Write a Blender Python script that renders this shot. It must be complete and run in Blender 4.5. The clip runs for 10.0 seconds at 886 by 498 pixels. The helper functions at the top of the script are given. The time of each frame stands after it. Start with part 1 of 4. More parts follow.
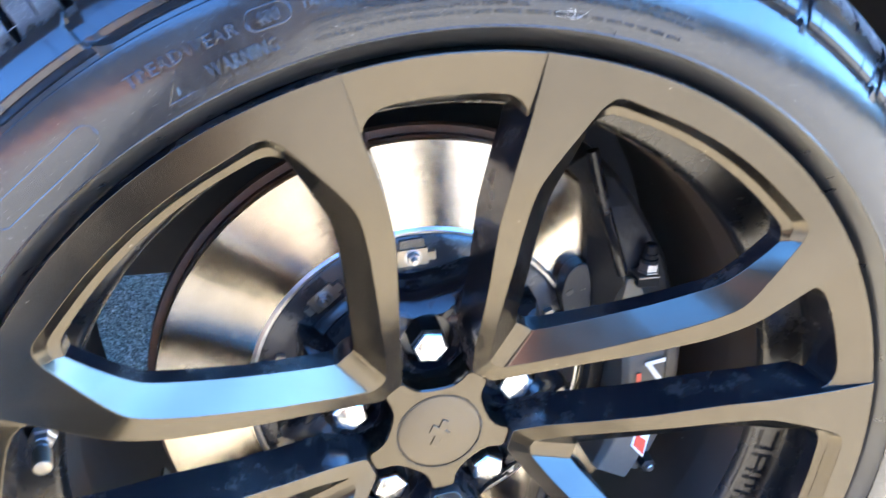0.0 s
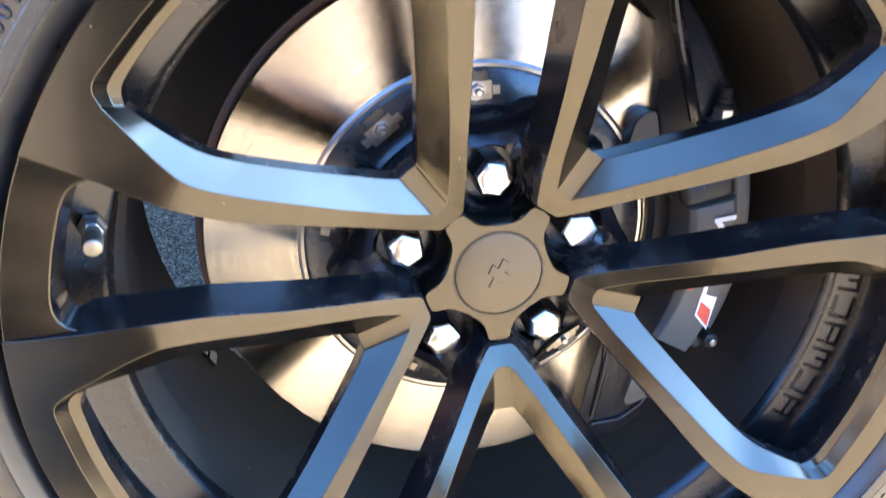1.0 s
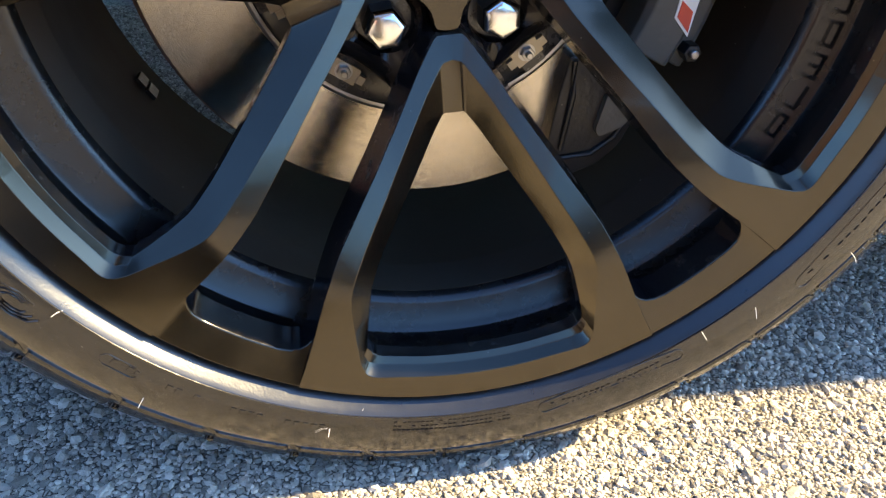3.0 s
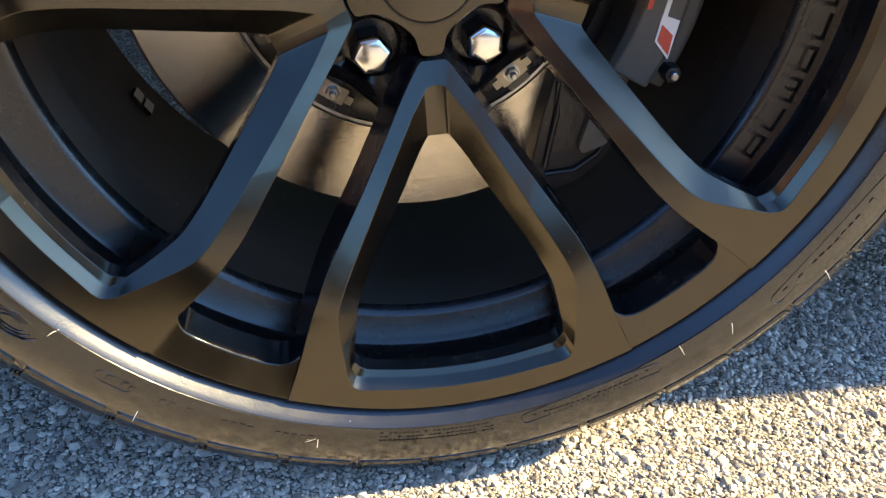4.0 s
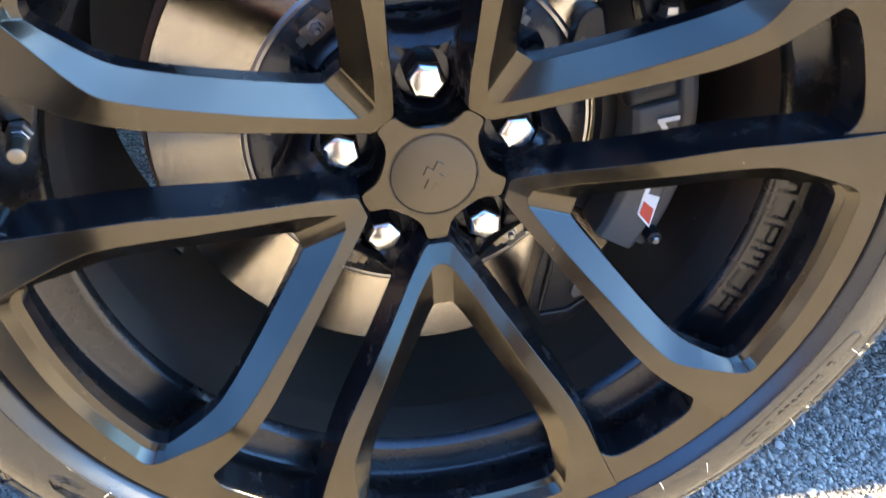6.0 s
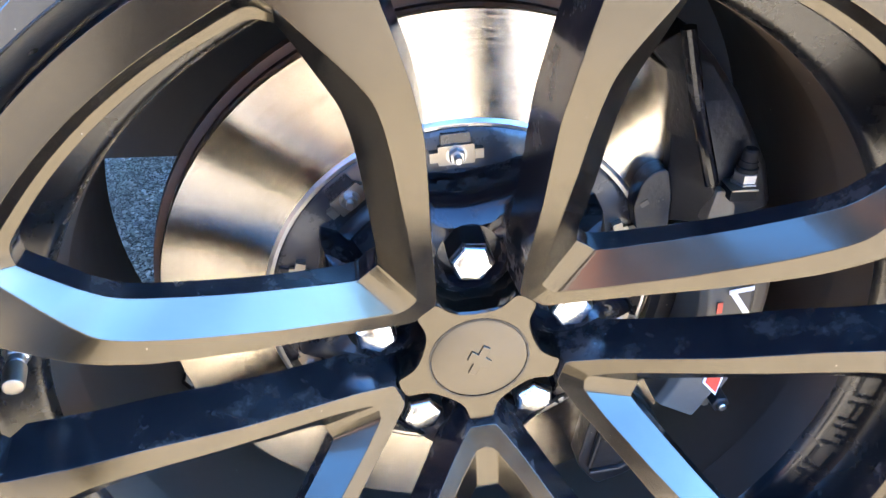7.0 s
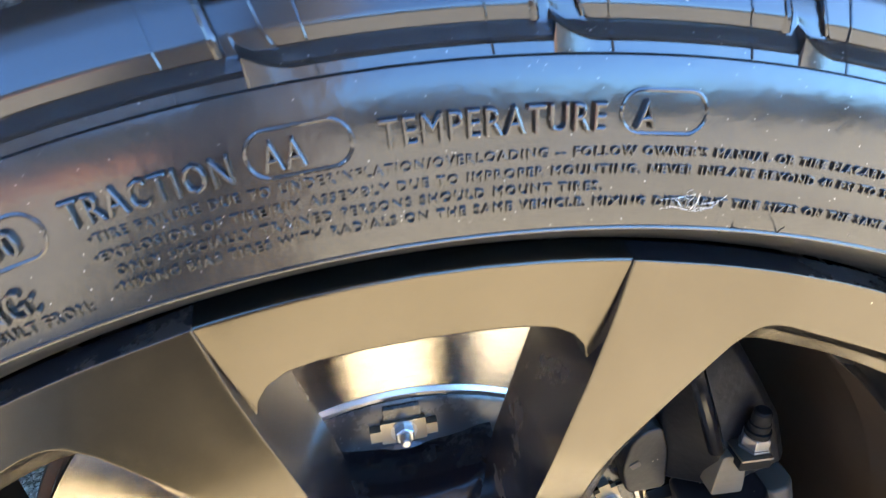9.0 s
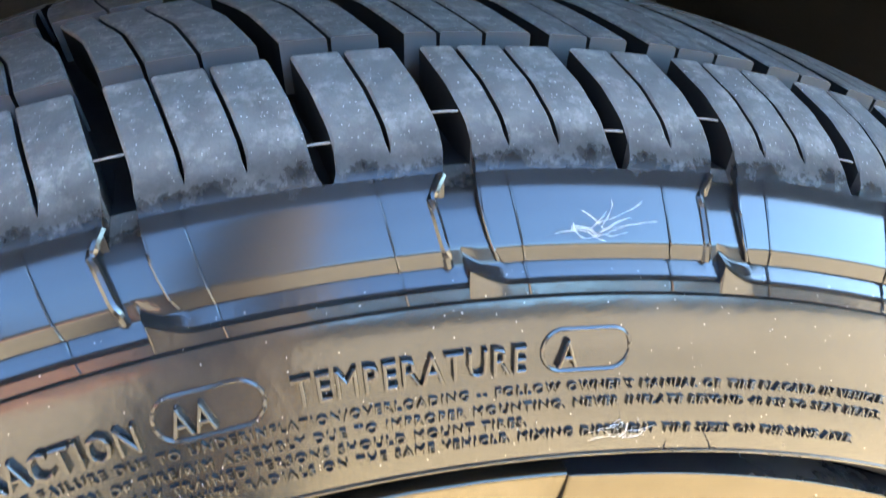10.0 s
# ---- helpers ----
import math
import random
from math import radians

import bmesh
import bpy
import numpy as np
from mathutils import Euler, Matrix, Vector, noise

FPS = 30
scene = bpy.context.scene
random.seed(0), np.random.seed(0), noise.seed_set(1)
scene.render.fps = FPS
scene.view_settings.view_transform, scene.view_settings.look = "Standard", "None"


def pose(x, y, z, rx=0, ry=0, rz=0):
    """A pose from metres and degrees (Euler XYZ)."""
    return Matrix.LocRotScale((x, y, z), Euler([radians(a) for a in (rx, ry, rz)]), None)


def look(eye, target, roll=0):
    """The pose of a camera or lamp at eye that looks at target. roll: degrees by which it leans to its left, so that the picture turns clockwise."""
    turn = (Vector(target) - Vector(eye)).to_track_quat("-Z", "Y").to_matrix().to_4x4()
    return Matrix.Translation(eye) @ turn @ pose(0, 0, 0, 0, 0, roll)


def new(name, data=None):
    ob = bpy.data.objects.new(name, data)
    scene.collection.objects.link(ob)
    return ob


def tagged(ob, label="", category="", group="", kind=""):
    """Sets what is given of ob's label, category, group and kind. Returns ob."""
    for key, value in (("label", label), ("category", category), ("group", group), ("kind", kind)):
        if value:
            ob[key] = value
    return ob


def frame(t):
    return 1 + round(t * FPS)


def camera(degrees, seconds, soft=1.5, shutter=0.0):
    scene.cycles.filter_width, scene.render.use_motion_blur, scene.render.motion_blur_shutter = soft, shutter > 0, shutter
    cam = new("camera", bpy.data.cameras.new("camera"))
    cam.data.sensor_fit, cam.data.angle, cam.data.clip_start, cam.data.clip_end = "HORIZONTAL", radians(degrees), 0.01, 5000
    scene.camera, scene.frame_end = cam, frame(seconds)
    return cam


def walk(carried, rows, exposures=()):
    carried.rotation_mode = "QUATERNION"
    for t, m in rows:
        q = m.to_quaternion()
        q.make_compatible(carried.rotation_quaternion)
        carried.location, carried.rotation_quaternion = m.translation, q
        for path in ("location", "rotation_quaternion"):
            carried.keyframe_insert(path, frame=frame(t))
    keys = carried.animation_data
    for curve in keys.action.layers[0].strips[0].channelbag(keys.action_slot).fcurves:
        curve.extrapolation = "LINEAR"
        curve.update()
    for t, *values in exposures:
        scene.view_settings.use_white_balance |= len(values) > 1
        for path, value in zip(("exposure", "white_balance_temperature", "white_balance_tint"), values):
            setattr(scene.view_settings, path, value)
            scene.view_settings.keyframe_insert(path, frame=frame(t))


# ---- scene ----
cam = camera(59.9, 10.0, soft=1.2, shutter=0.3)
PATH = [
    (0, (-0.107, -0.424, 0.673), (0.341, 1.345, -0.145), 2.2),
    (0.5, (-0.135, -0.437, 0.621), (0.229, 1.353, -0.194), 2.5),
    (1, (-0.135, -0.442, 0.557), (0.269, 1.347, -0.242), 3.4),
    (1.5, (-0.12, -0.452, 0.484), (0.285, 1.307, -0.379), 3.4),
    (2, (-0.094, -0.457, 0.445), (0.266, 1.275, -0.488), 3.0),
    (2.5, (-0.087, -0.46, 0.429), (0.259, 1.226, -0.59), 3.1),
    (4, (-0.073, -0.465, 0.456), (0.258, 1.176, -0.638), 3.3),
    (4.5, (-0.066, -0.473, 0.48), (0.259, 1.157, -0.631), 3.3),
    (5, (-0.058, -0.478, 0.499), (0.27, 1.151, -0.613), 3.3),
    (5.2, (-0.057, -0.476, 0.512), (0.27, 1.145, -0.613), 3.3),
    (6.3, (-0.082, -0.422, 0.608), (0.228, 1.23, -0.475), 2.9),
    (6.5, (-0.08, -0.394, 0.621), (0.206, 1.268, -0.454), 2.4),
    (7, (-0.078, -0.348, 0.644), (0.188, 1.311, -0.44), 2.2),
    (7.5, (-0.078, -0.321, 0.655), (0.197, 1.369, -0.378), 2.2),
    (8, (-0.076, -0.279, 0.671), (0.253, 1.397, -0.371), 2.9),
    (8.5, (-0.062, -0.246, 0.684), (0.265, 1.458, -0.312), 2.1),
    (9, (-0.046, -0.227, 0.695), (0.291, 1.498, -0.26), 1.3),
    (9.5, (-0.035, -0.221, 0.713), (0.356, 1.511, -0.206), 1.2),
    (10, (-0.031, -0.211, 0.726), (0.357, 1.563, -0.112), 0.5),
]
EXPOSURES = [(0.0, 4.32, 6550, -1), (0.5, 4.11, 7050, 2), (1.0, 4.07, 7800, 4), (1.5, 4.17, 8500, 7), (2.0, 3.56, 9050, 9), (2.5, 2.56, 9450, 6), (4.0, 2.19, 9250, 3), (5.0, 2.23, 9100, 3), (6.3, 3.70, 7450, 2), (7.0, 4.46, 6900, 1), (7.5, 4.42, 6850, 1), (8.5, 4.15, 7250, -1), (9.0, 4.28, 8500, -2), (9.5, 4.43, 9200, -5), (10.0, 4.61, 11000, -3)]
walk(cam, [(t, look(eye, target, roll)) for t, eye, target, roll in PATH], EXPOSURES)

# ---- light ----
SUN = Vector((1.40, -0.055, 1.0)).normalized()
world = bpy.data.worlds.new("sky")
scene.world = world
world.use_nodes = True
sky = world.node_tree.nodes.new("ShaderNodeTexSky")
sky.sky_type, sky.sun_disc = "NISHITA", False
sky.sun_elevation = math.asin(SUN.z)
sky.sun_rotation = math.atan2(SUN.x, SUN.y)
sky.air_density, sky.dust_density, sky.ozone_density = 1.0, 0.8, 1.0
blue = world.node_tree.nodes.new("ShaderNodeMix")     # clear deep-blue winter air
blue.data_type, blue.blend_type = "RGBA", "MULTIPLY"
blue.inputs["Factor"].default_value, blue.inputs["B"].default_value = 1.0, (0.34, 0.66, 1.26, 1)
world.node_tree.links.new(sky.outputs[0], blue.inputs["A"])
world.node_tree.links.new(blue.outputs["Result"], world.node_tree.nodes["Background"].inputs[0])
world.node_tree.nodes["Background"].inputs[1].default_value = 0.15
sun_data = bpy.data.lights.new("sun", "SUN")
sun_data.energy, sun_data.angle, sun_data.color = 5.0, radians(0.55), (1.0, 0.87, 0.66)
sun_lamp = new("sun", sun_data)
sun_lamp.matrix_basis = look(SUN * 30, (0, 0, 0))

HUB = 0.346                      # height of the wheel's axle
LUG = 95.2                       # angle of the first lug nut
RNG = random.Random(7)


# ---- materials ----
def material(name, base, rough=0.5, metal=0.0, coat=0.0, vary=0.15, scale=60.0, bump=0.0, bump_scale=400.0,
             dirt=None, dirt_amount=0.0, dirt_scale=18.0, per_object=0.0, per_island=0.0, spec=0.5, aniso=0.0, rough_vary=0.25):
    m = bpy.data.materials.new(name)
    m.use_nodes = True
    nt = m.node_tree
    b = nt.nodes["Principled BSDF"]
    add, link = nt.nodes.new, nt.links.new
    co = add("ShaderNodeTexCoord")
    n1 = add("ShaderNodeTexNoise")
    n1.inputs["Scale"].default_value, n1.inputs["Detail"].default_value = scale, 6
    link(co.outputs["Object"], n1.inputs["Vector"])
    ramp = add("ShaderNodeMapRange")
    ramp.inputs["To Min"].default_value, ramp.inputs["To Max"].default_value = 1 - vary, 1 + vary
    link(n1.outputs["Fac"], ramp.inputs["Value"])
    value = ramp.outputs[0]
    if per_object or per_island:
        src = add("ShaderNodeObjectInfo").outputs["Random"] if per_object else add("ShaderNodeNewGeometry").outputs["Random Per Island"]
        r2 = add("ShaderNodeMapRange")
        amount = per_object or per_island
        r2.inputs["To Min"].default_value, r2.inputs["To Max"].default_value = 1 - amount, 1 + amount
        link(src, r2.inputs["Value"])
        mul = add("ShaderNodeMath")
        mul.operation = "MULTIPLY"
        link(value, mul.inputs[0]), link(r2.outputs[0], mul.inputs[1])
        value = mul.outputs[0]
    tint = add("ShaderNodeMix")
    tint.data_type, tint.blend_type = "RGBA", "MULTIPLY"
    tint.inputs["Factor"].default_value = 1.0
    tint.inputs["A"].default_value = (*base, 1)
    link(value, tint.inputs["B"])
    colour = tint.outputs["Result"]
    rr = add("ShaderNodeMapRange")
    rr.inputs["To Min"].default_value, rr.inputs["To Max"].default_value = rough * (1 - rough_vary), min(1.0, rough * (1 + rough_vary))
    link(n1.outputs["Fac"], rr.inputs["Value"])
    rough_out = rr.outputs[0]
    if dirt:
        n2 = add("ShaderNodeTexNoise")
        n2.inputs["Scale"].default_value, n2.inputs["Detail"].default_value, n2.inputs["Roughness"].default_value = dirt_scale, 9, 0.7
        link(co.outputs["Object"], n2.inputs["Vector"])
        cut = add("ShaderNodeMapRange")
        cut.inputs["From Min"].default_value, cut.inputs["From Max"].default_value = 0.5, 0.75
        cut.inputs["To Max"].default_value = dirt_amount
        link(n2.outputs["Fac"], cut.inputs["Value"])
        mix = add("ShaderNodeMix")
        mix.data_type = "RGBA"
        mix.inputs["B"].default_value = (*dirt, 1)
        link(cut.outputs[0], mix.inputs["Factor"]), link(colour, mix.inputs["A"])
        colour = mix.outputs["Result"]
        up = add("ShaderNodeMix")
        up.inputs["B"].default_value = 0.8
        link(cut.outputs[0], up.inputs["Factor"]), link(rough_out, up.inputs["A"])
        rough_out = up.outputs["Result"]
    link(colour, b.inputs["Base Color"]), link(rough_out, b.inputs["Roughness"])
    b.inputs["Metallic"].default_value = metal
    b.inputs["Specular IOR Level"].default_value = spec
    b.inputs["Coat Weight"].default_value, b.inputs["Coat Roughness"].default_value = coat, 0.08
    if aniso:
        b.inputs["Anisotropic"].default_value = aniso
        tan = add("ShaderNodeTangent")
        tan.direction_type, tan.axis = "RADIAL", "Y"
        link(tan.outputs[0], b.inputs["Tangent"])
        b.inputs["Anisotropic Rotation"].default_value = 0.25
    if bump:
        n3 = add("ShaderNodeTexNoise")
        n3.inputs["Scale"].default_value, n3.inputs["Detail"].default_value = bump_scale, 4
        link(co.outputs["Object"], n3.inputs["Vector"])
        bp = add("ShaderNodeBump")
        bp.inputs["Strength"].default_value, bp.inputs["Distance"].default_value = bump, 0.001
        link(n3.outputs["Fac"], bp.inputs["Height"]), link(bp.outputs[0], b.inputs["Normal"])
    return m


PAINT = material("satin_graphite_paint", (0.068, 0.059, 0.046), 0.19, 0.95, coat=0.15, vary=0.12, scale=35, bump=0.02, bump_scale=900, dirt=(0.09, 0.075, 0.055), dirt_amount=0.13, dirt_scale=34)
LIP = material("satin_lip_paint", (0.048, 0.047, 0.047), 0.26, 0.9, vary=0.10, scale=30, bump=0.04, bump_scale=900, dirt=(0.09, 0.07, 0.05), dirt_amount=0.12, dirt_scale=40)
BARREL = material("dark_barrel_paint", (0.044, 0.033, 0.025), 0.8, 0.0, vary=0.2, scale=25, dirt=(0.062, 0.048, 0.036), dirt_amount=0.45, dirt_scale=14, spec=0.1)
CAP = material("satin_cap", (0.092, 0.080, 0.063), 0.36, 0.9, vary=0.10, scale=80, bump=0.05, bump_scale=1200, dirt=(0.12, 0.10, 0.075), dirt_amount=0.3, dirt_scale=60)
POCKET = material("gloss_black_paint", (0.006, 0.006, 0.007), 0.17, 0.0, spec=0.35, vary=0.2, scale=40, dirt=(0.085, 0.066, 0.054), dirt_amount=0.50, dirt_scale=24)
CHROME = material("chrome", (0.82, 0.81, 0.79), 0.20, 1.0, vary=0.05, scale=200, rough_vary=0.5)
STEEL = material("zinc_steel", (0.42, 0.41, 0.40), 0.32, 1.0, vary=0.2, scale=150, bump=0.1, bump_scale=700)
CLIP = material("zinc_clip", (0.34, 0.30, 0.24), 0.42, 1.0, vary=0.15, scale=150)
DISC = material("brushed_disc_steel", (0.525, 0.475, 0.40), 0.17, 1.0, vary=0.06, scale=12, aniso=1.0, rough_vary=0.1)


def brushed(m, density, strength):
    """Fine concentric scratches from the pads: relief and tone that change with the radius alone."""
    nt = m.node_tree
    add, link, b = nt.nodes.new, nt.links.new, nt.nodes["Principled BSDF"]
    co, sep, comb, length = add("ShaderNodeTexCoord"), add("ShaderNodeSeparateXYZ"), add("ShaderNodeCombineXYZ"), add("ShaderNodeVectorMath")
    link(co.outputs["Object"], sep.inputs[0])
    link(sep.outputs["X"], comb.inputs["X"]), link(sep.outputs["Z"], comb.inputs["Y"])
    length.operation = "LENGTH"
    link(comb.outputs[0], length.inputs[0])
    turn = add("ShaderNodeMath")
    turn.operation = "ARCTAN2"
    link(sep.outputs["Z"], turn.inputs[0]), link(sep.outputs["X"], turn.inputs[1])
    spot = add("ShaderNodeCombineXYZ")
    slow = add("ShaderNodeMath")
    slow.operation, slow.inputs[1].default_value = "MULTIPLY", .0009
    link(turn.outputs[0], slow.inputs[0])
    link(length.outputs["Value"], spot.inputs["X"]), link(slow.outputs[0], spot.inputs["Y"])
    n = add("ShaderNodeTexNoise")
    n.inputs["Scale"].default_value, n.inputs["Detail"].default_value, n.inputs["Roughness"].default_value = density, 5, .75
    link(spot.outputs[0], n.inputs["Vector"])
    fine = add("ShaderNodeTexNoise")
    fine.inputs["Scale"].default_value, fine.inputs["Detail"].default_value = density * 3.5, 3
    link(spot.outputs[0], fine.inputs["Vector"])
    bump = add("ShaderNodeBump")
    bump.inputs["Strength"].default_value, bump.inputs["Distance"].default_value = strength, .0003
    link(fine.outputs["Fac"], bump.inputs["Height"]), link(bump.outputs[0], b.inputs["Normal"])
    old = b.inputs["Base Color"].links[0].from_socket
    tone = add("ShaderNodeMapRange")
    tone.inputs["From Min"].default_value, tone.inputs["From Max"].default_value = .3, .7
    tone.inputs["To Min"].default_value, tone.inputs["To Max"].default_value = .72, 1.16
    link(n.outputs["Fac"], tone.inputs["Value"])
    mul = add("ShaderNodeMix")
    mul.data_type, mul.blend_type = "RGBA", "MULTIPLY"
    mul.inputs["Factor"].default_value = 1
    link(old, mul.inputs["A"]), link(tone.outputs[0], mul.inputs["B"]), link(mul.outputs["Result"], b.inputs["Base Color"])


brushed(DISC, 900, .34)
DISC_EDGE = material("rusty_disc_edge", (0.13, 0.075, 0.050), 0.65, 0.4, vary=0.4, scale=70, bump=0.3, bump_scale=300)
HAT = material("black_hat_coat", (0.020, 0.0205, 0.022), 0.26, 0.0, coat=0.2, vary=0.2, scale=50, dirt=(0.10, 0.07, 0.05), dirt_amount=0.35, dirt_scale=28)
RUBBER = material("dressed_rubber", (0.013, 0.0125, 0.012), 0.17, 0.0, coat=0.1, vary=0.25, scale=45, bump=0.11, bump_scale=210, dirt=(0.03, 0.027, 0.024), dirt_amount=0.22, dirt_scale=35, spec=0.6)
BEAD = material("bead_rubber", (0.010, 0.010, 0.010), 0.30, 0.0, vary=0.3, scale=60, bump=0.10, bump_scale=700, dirt=(0.03, 0.028, 0.025), dirt_amount=0.15, dirt_scale=70, spec=0.75)
TREAD = material("dusty_tread_rubber", (0.135, 0.127, 0.117), 0.78, 0.0, vary=0.5, scale=160, bump=0.7, bump_scale=420, dirt=(0.37, 0.34, 0.30), dirt_amount=0.85, dirt_scale=200, per_object=0.08)


def specks(m, cells, share, size, colour):
    """Sparse pale grains of dust and dried water."""
    nt = m.node_tree
    add, link, b = nt.nodes.new, nt.links.new, nt.nodes["Principled BSDF"]
    co, vo, near, some, both, mix = (add(k) for k in ("ShaderNodeTexCoord", "ShaderNodeTexVoronoi", "ShaderNodeMath", "ShaderNodeMath", "ShaderNodeMath", "ShaderNodeMix"))
    vo.inputs["Scale"].default_value = cells
    link(co.outputs["Object"], vo.inputs["Vector"])
    near.operation, near.inputs[1].default_value = "LESS_THAN", size
    some.operation, some.inputs[1].default_value = "LESS_THAN", share
    both.operation = "MULTIPLY"
    sep = add("ShaderNodeSeparateColor")
    link(vo.outputs["Color"], sep.inputs[0])
    link(vo.outputs["Distance"], near.inputs[0]), link(sep.outputs[0], some.inputs[0])
    link(near.outputs[0], both.inputs[0]), link(some.outputs[0], both.inputs[1])
    mix.data_type = "RGBA"
    mix.inputs["B"].default_value = (*colour, 1)
    link(both.outputs[0], mix.inputs["Factor"]), link(b.inputs["Base Color"].links[0].from_socket, mix.inputs["A"])
    link(mix.outputs["Result"], b.inputs["Base Color"])
    dull = add("ShaderNodeMath")
    dull.operation, dull.use_clamp = "ADD", True
    link(b.inputs["Roughness"].links[0].from_socket, dull.inputs[0]), link(both.outputs[0], dull.inputs[1])
    link(dull.outputs[0], b.inputs["Roughness"])


specks(TREAD, 1700, .10, .24, (.60, .58, .54))


def worn_edge(m, gloss, h0, h1):
    """The dusty wear ends in a ragged line at the tyre's shoulder; beyond it the rubber is dressed and glossy."""
    nt = m.node_tree
    add, link, b = nt.nodes.new, nt.links.new, nt.nodes["Principled BSDF"]
    co, sep, n = add("ShaderNodeTexCoord"), add("ShaderNodeSeparateXYZ"), add("ShaderNodeTexNoise")
    link(co.outputs["Object"], sep.inputs[0]), link(co.outputs["Object"], n.inputs["Vector"])
    n.inputs["Scale"].default_value, n.inputs["Detail"].default_value, n.inputs["Roughness"].default_value = 130, 8, .75
    shift = add("ShaderNodeMath")
    shift.operation, shift.inputs[1].default_value = "MULTIPLY_ADD", .012
    link(n.outputs["Fac"], shift.inputs[0]), link(sep.outputs["Y"], shift.inputs[2])
    edge = add("ShaderNodeMapRange")
    edge.inputs["From Min"].default_value, edge.inputs["From Max"].default_value = -h0 + .006, -h1 + .006
    link(shift.outputs[0], edge.inputs["Value"])
    b.inputs["Specular IOR Level"].default_value = .6
    relief = [n for n in nt.nodes if n.type == "BUMP"][0]
    less = add("ShaderNodeMath")
    less.operation, less.inputs[1].default_value = "MULTIPLY", .5
    link(edge.outputs[0], less.inputs[0]), link(less.outputs[0], relief.inputs["Strength"])
    for socket, value in (("Base Color", (*gloss, 1)), ("Roughness", .18)):
        old = b.inputs[socket].links[0].from_socket
        mix = add("ShaderNodeMix")
        mix.data_type = "RGBA" if socket == "Base Color" else "FLOAT"
        mix.inputs["A"].default_value = value
        link(edge.outputs[0], mix.inputs["Factor"]), link(old, mix.inputs["B"]), link(mix.outputs["Result"], b.inputs[socket])


worn_edge(TREAD, (.013, .0125, .012), .0835, .0755)
FLASH = material("rubber_flash", (0.20, 0.19, 0.18), 0.6, vary=0.2, scale=300)
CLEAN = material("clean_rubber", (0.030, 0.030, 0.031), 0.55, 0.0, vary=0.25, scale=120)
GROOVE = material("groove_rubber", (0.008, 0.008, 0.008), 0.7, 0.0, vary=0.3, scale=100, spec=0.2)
CALIPER = material("caliper_paint", (0.085, 0.074, 0.059), 0.60, 0.0, vary=0.2, scale=60, bump=0.1, bump_scale=300, dirt=(0.16, 0.13, 0.10), dirt_amount=0.5, dirt_scale=40)
IRON = material("cast_iron", (0.013, 0.013, 0.014), 0.38, 0.1, vary=0.4, scale=45, bump=0.5, bump_scale=160, dirt=(0.035, 0.029, 0.022), dirt_amount=0.4, dirt_scale=35)
BOSS = material("dusty_alloy", (0.15, 0.125, 0.09), 0.6, 0.3, vary=0.3, scale=90, bump=0.3, bump_scale=300)
RED = material("red_badge_paint", (0.62, 0.05, 0.025), 0.4, vary=0.05)
WHITE = material("white_badge_paint", (0.75, 0.73, 0.68), 0.4, vary=0.05)
LINER = material("black_liner_plastic", (0.018, 0.016, 0.015), 0.7, vary=0.4, scale=9, bump=0.3, bump_scale=80, dirt=(0.05, 0.04, 0.03), dirt_amount=0.5, dirt_scale=8)
DEFLECTOR = material("dusty_brown_plastic", (0.085, 0.058, 0.036), 0.75, vary=0.3, scale=30, bump=0.2, bump_scale=200)
BODY = material("car_body_paint", (0.02, 0.02, 0.022), 0.2, 0.0, coat=1.0, vary=0.05)
ASPHALT = material("asphalt", (0.30, 0.262, 0.212), 0.9, vary=0.45, scale=90, bump=0.9, bump_scale=160)
STONE = material("asphalt_stone", (0.395, 0.346, 0.282), 0.85, vary=0.25, scale=150, bump=0.5, bump_scale=700, per_island=0.65, dirt=(0.11, 0.10, 0.085), dirt_amount=0.45, dirt_scale=90)
# brown of the added post that darkens the wheel's reflections
STAND_IN = material("stand_in_brown", (0.060, 0.040, 0.033), 0.85, vary=0.4, scale=12, bump=0.4, bump_scale=120)
LINT = material("white_lint", (0.8, 0.78, 0.72), 0.6, vary=0.1)
SLATE = material("dark_slate", (0.022, 0.027, 0.042), 0.6, vary=0.3, scale=6)
BRICK = material("brick_wall", (0.30, 0.12, 0.095), 0.85, vary=0.25, scale=3)
LEAVES = material("bare_woods", (0.11, 0.075, 0.046), 0.8, vary=0.5, scale=2.5, per_island=0.4)


def patched(m, scale, low, high):
    """Broad darker and paler areas of old and newer asphalt."""
    nt = m.node_tree
    add, link, b = nt.nodes.new, nt.links.new, nt.nodes["Principled BSDF"]
    co, n, r, mul = add("ShaderNodeTexCoord"), add("ShaderNodeTexNoise"), add("ShaderNodeMapRange"), add("ShaderNodeMix")
    n.inputs["Scale"].default_value, n.inputs["Detail"].default_value = scale, 3
    link(co.outputs["Object"], n.inputs["Vector"]), link(n.outputs["Fac"], r.inputs["Value"])
    r.inputs["From Min"].default_value, r.inputs["From Max"].default_value = .4, .6
    r.inputs["To Min"].default_value, r.inputs["To Max"].default_value = low, high
    mul.data_type, mul.blend_type = "RGBA", "MULTIPLY"
    mul.inputs["Factor"].default_value = 1
    link(b.inputs["Base Color"].links[0].from_socket, mul.inputs["A"]), link(r.outputs[0], mul.inputs["B"])
    link(mul.outputs["Result"], b.inputs["Base Color"])


patched(ASPHALT, .8, .75, 1.25)


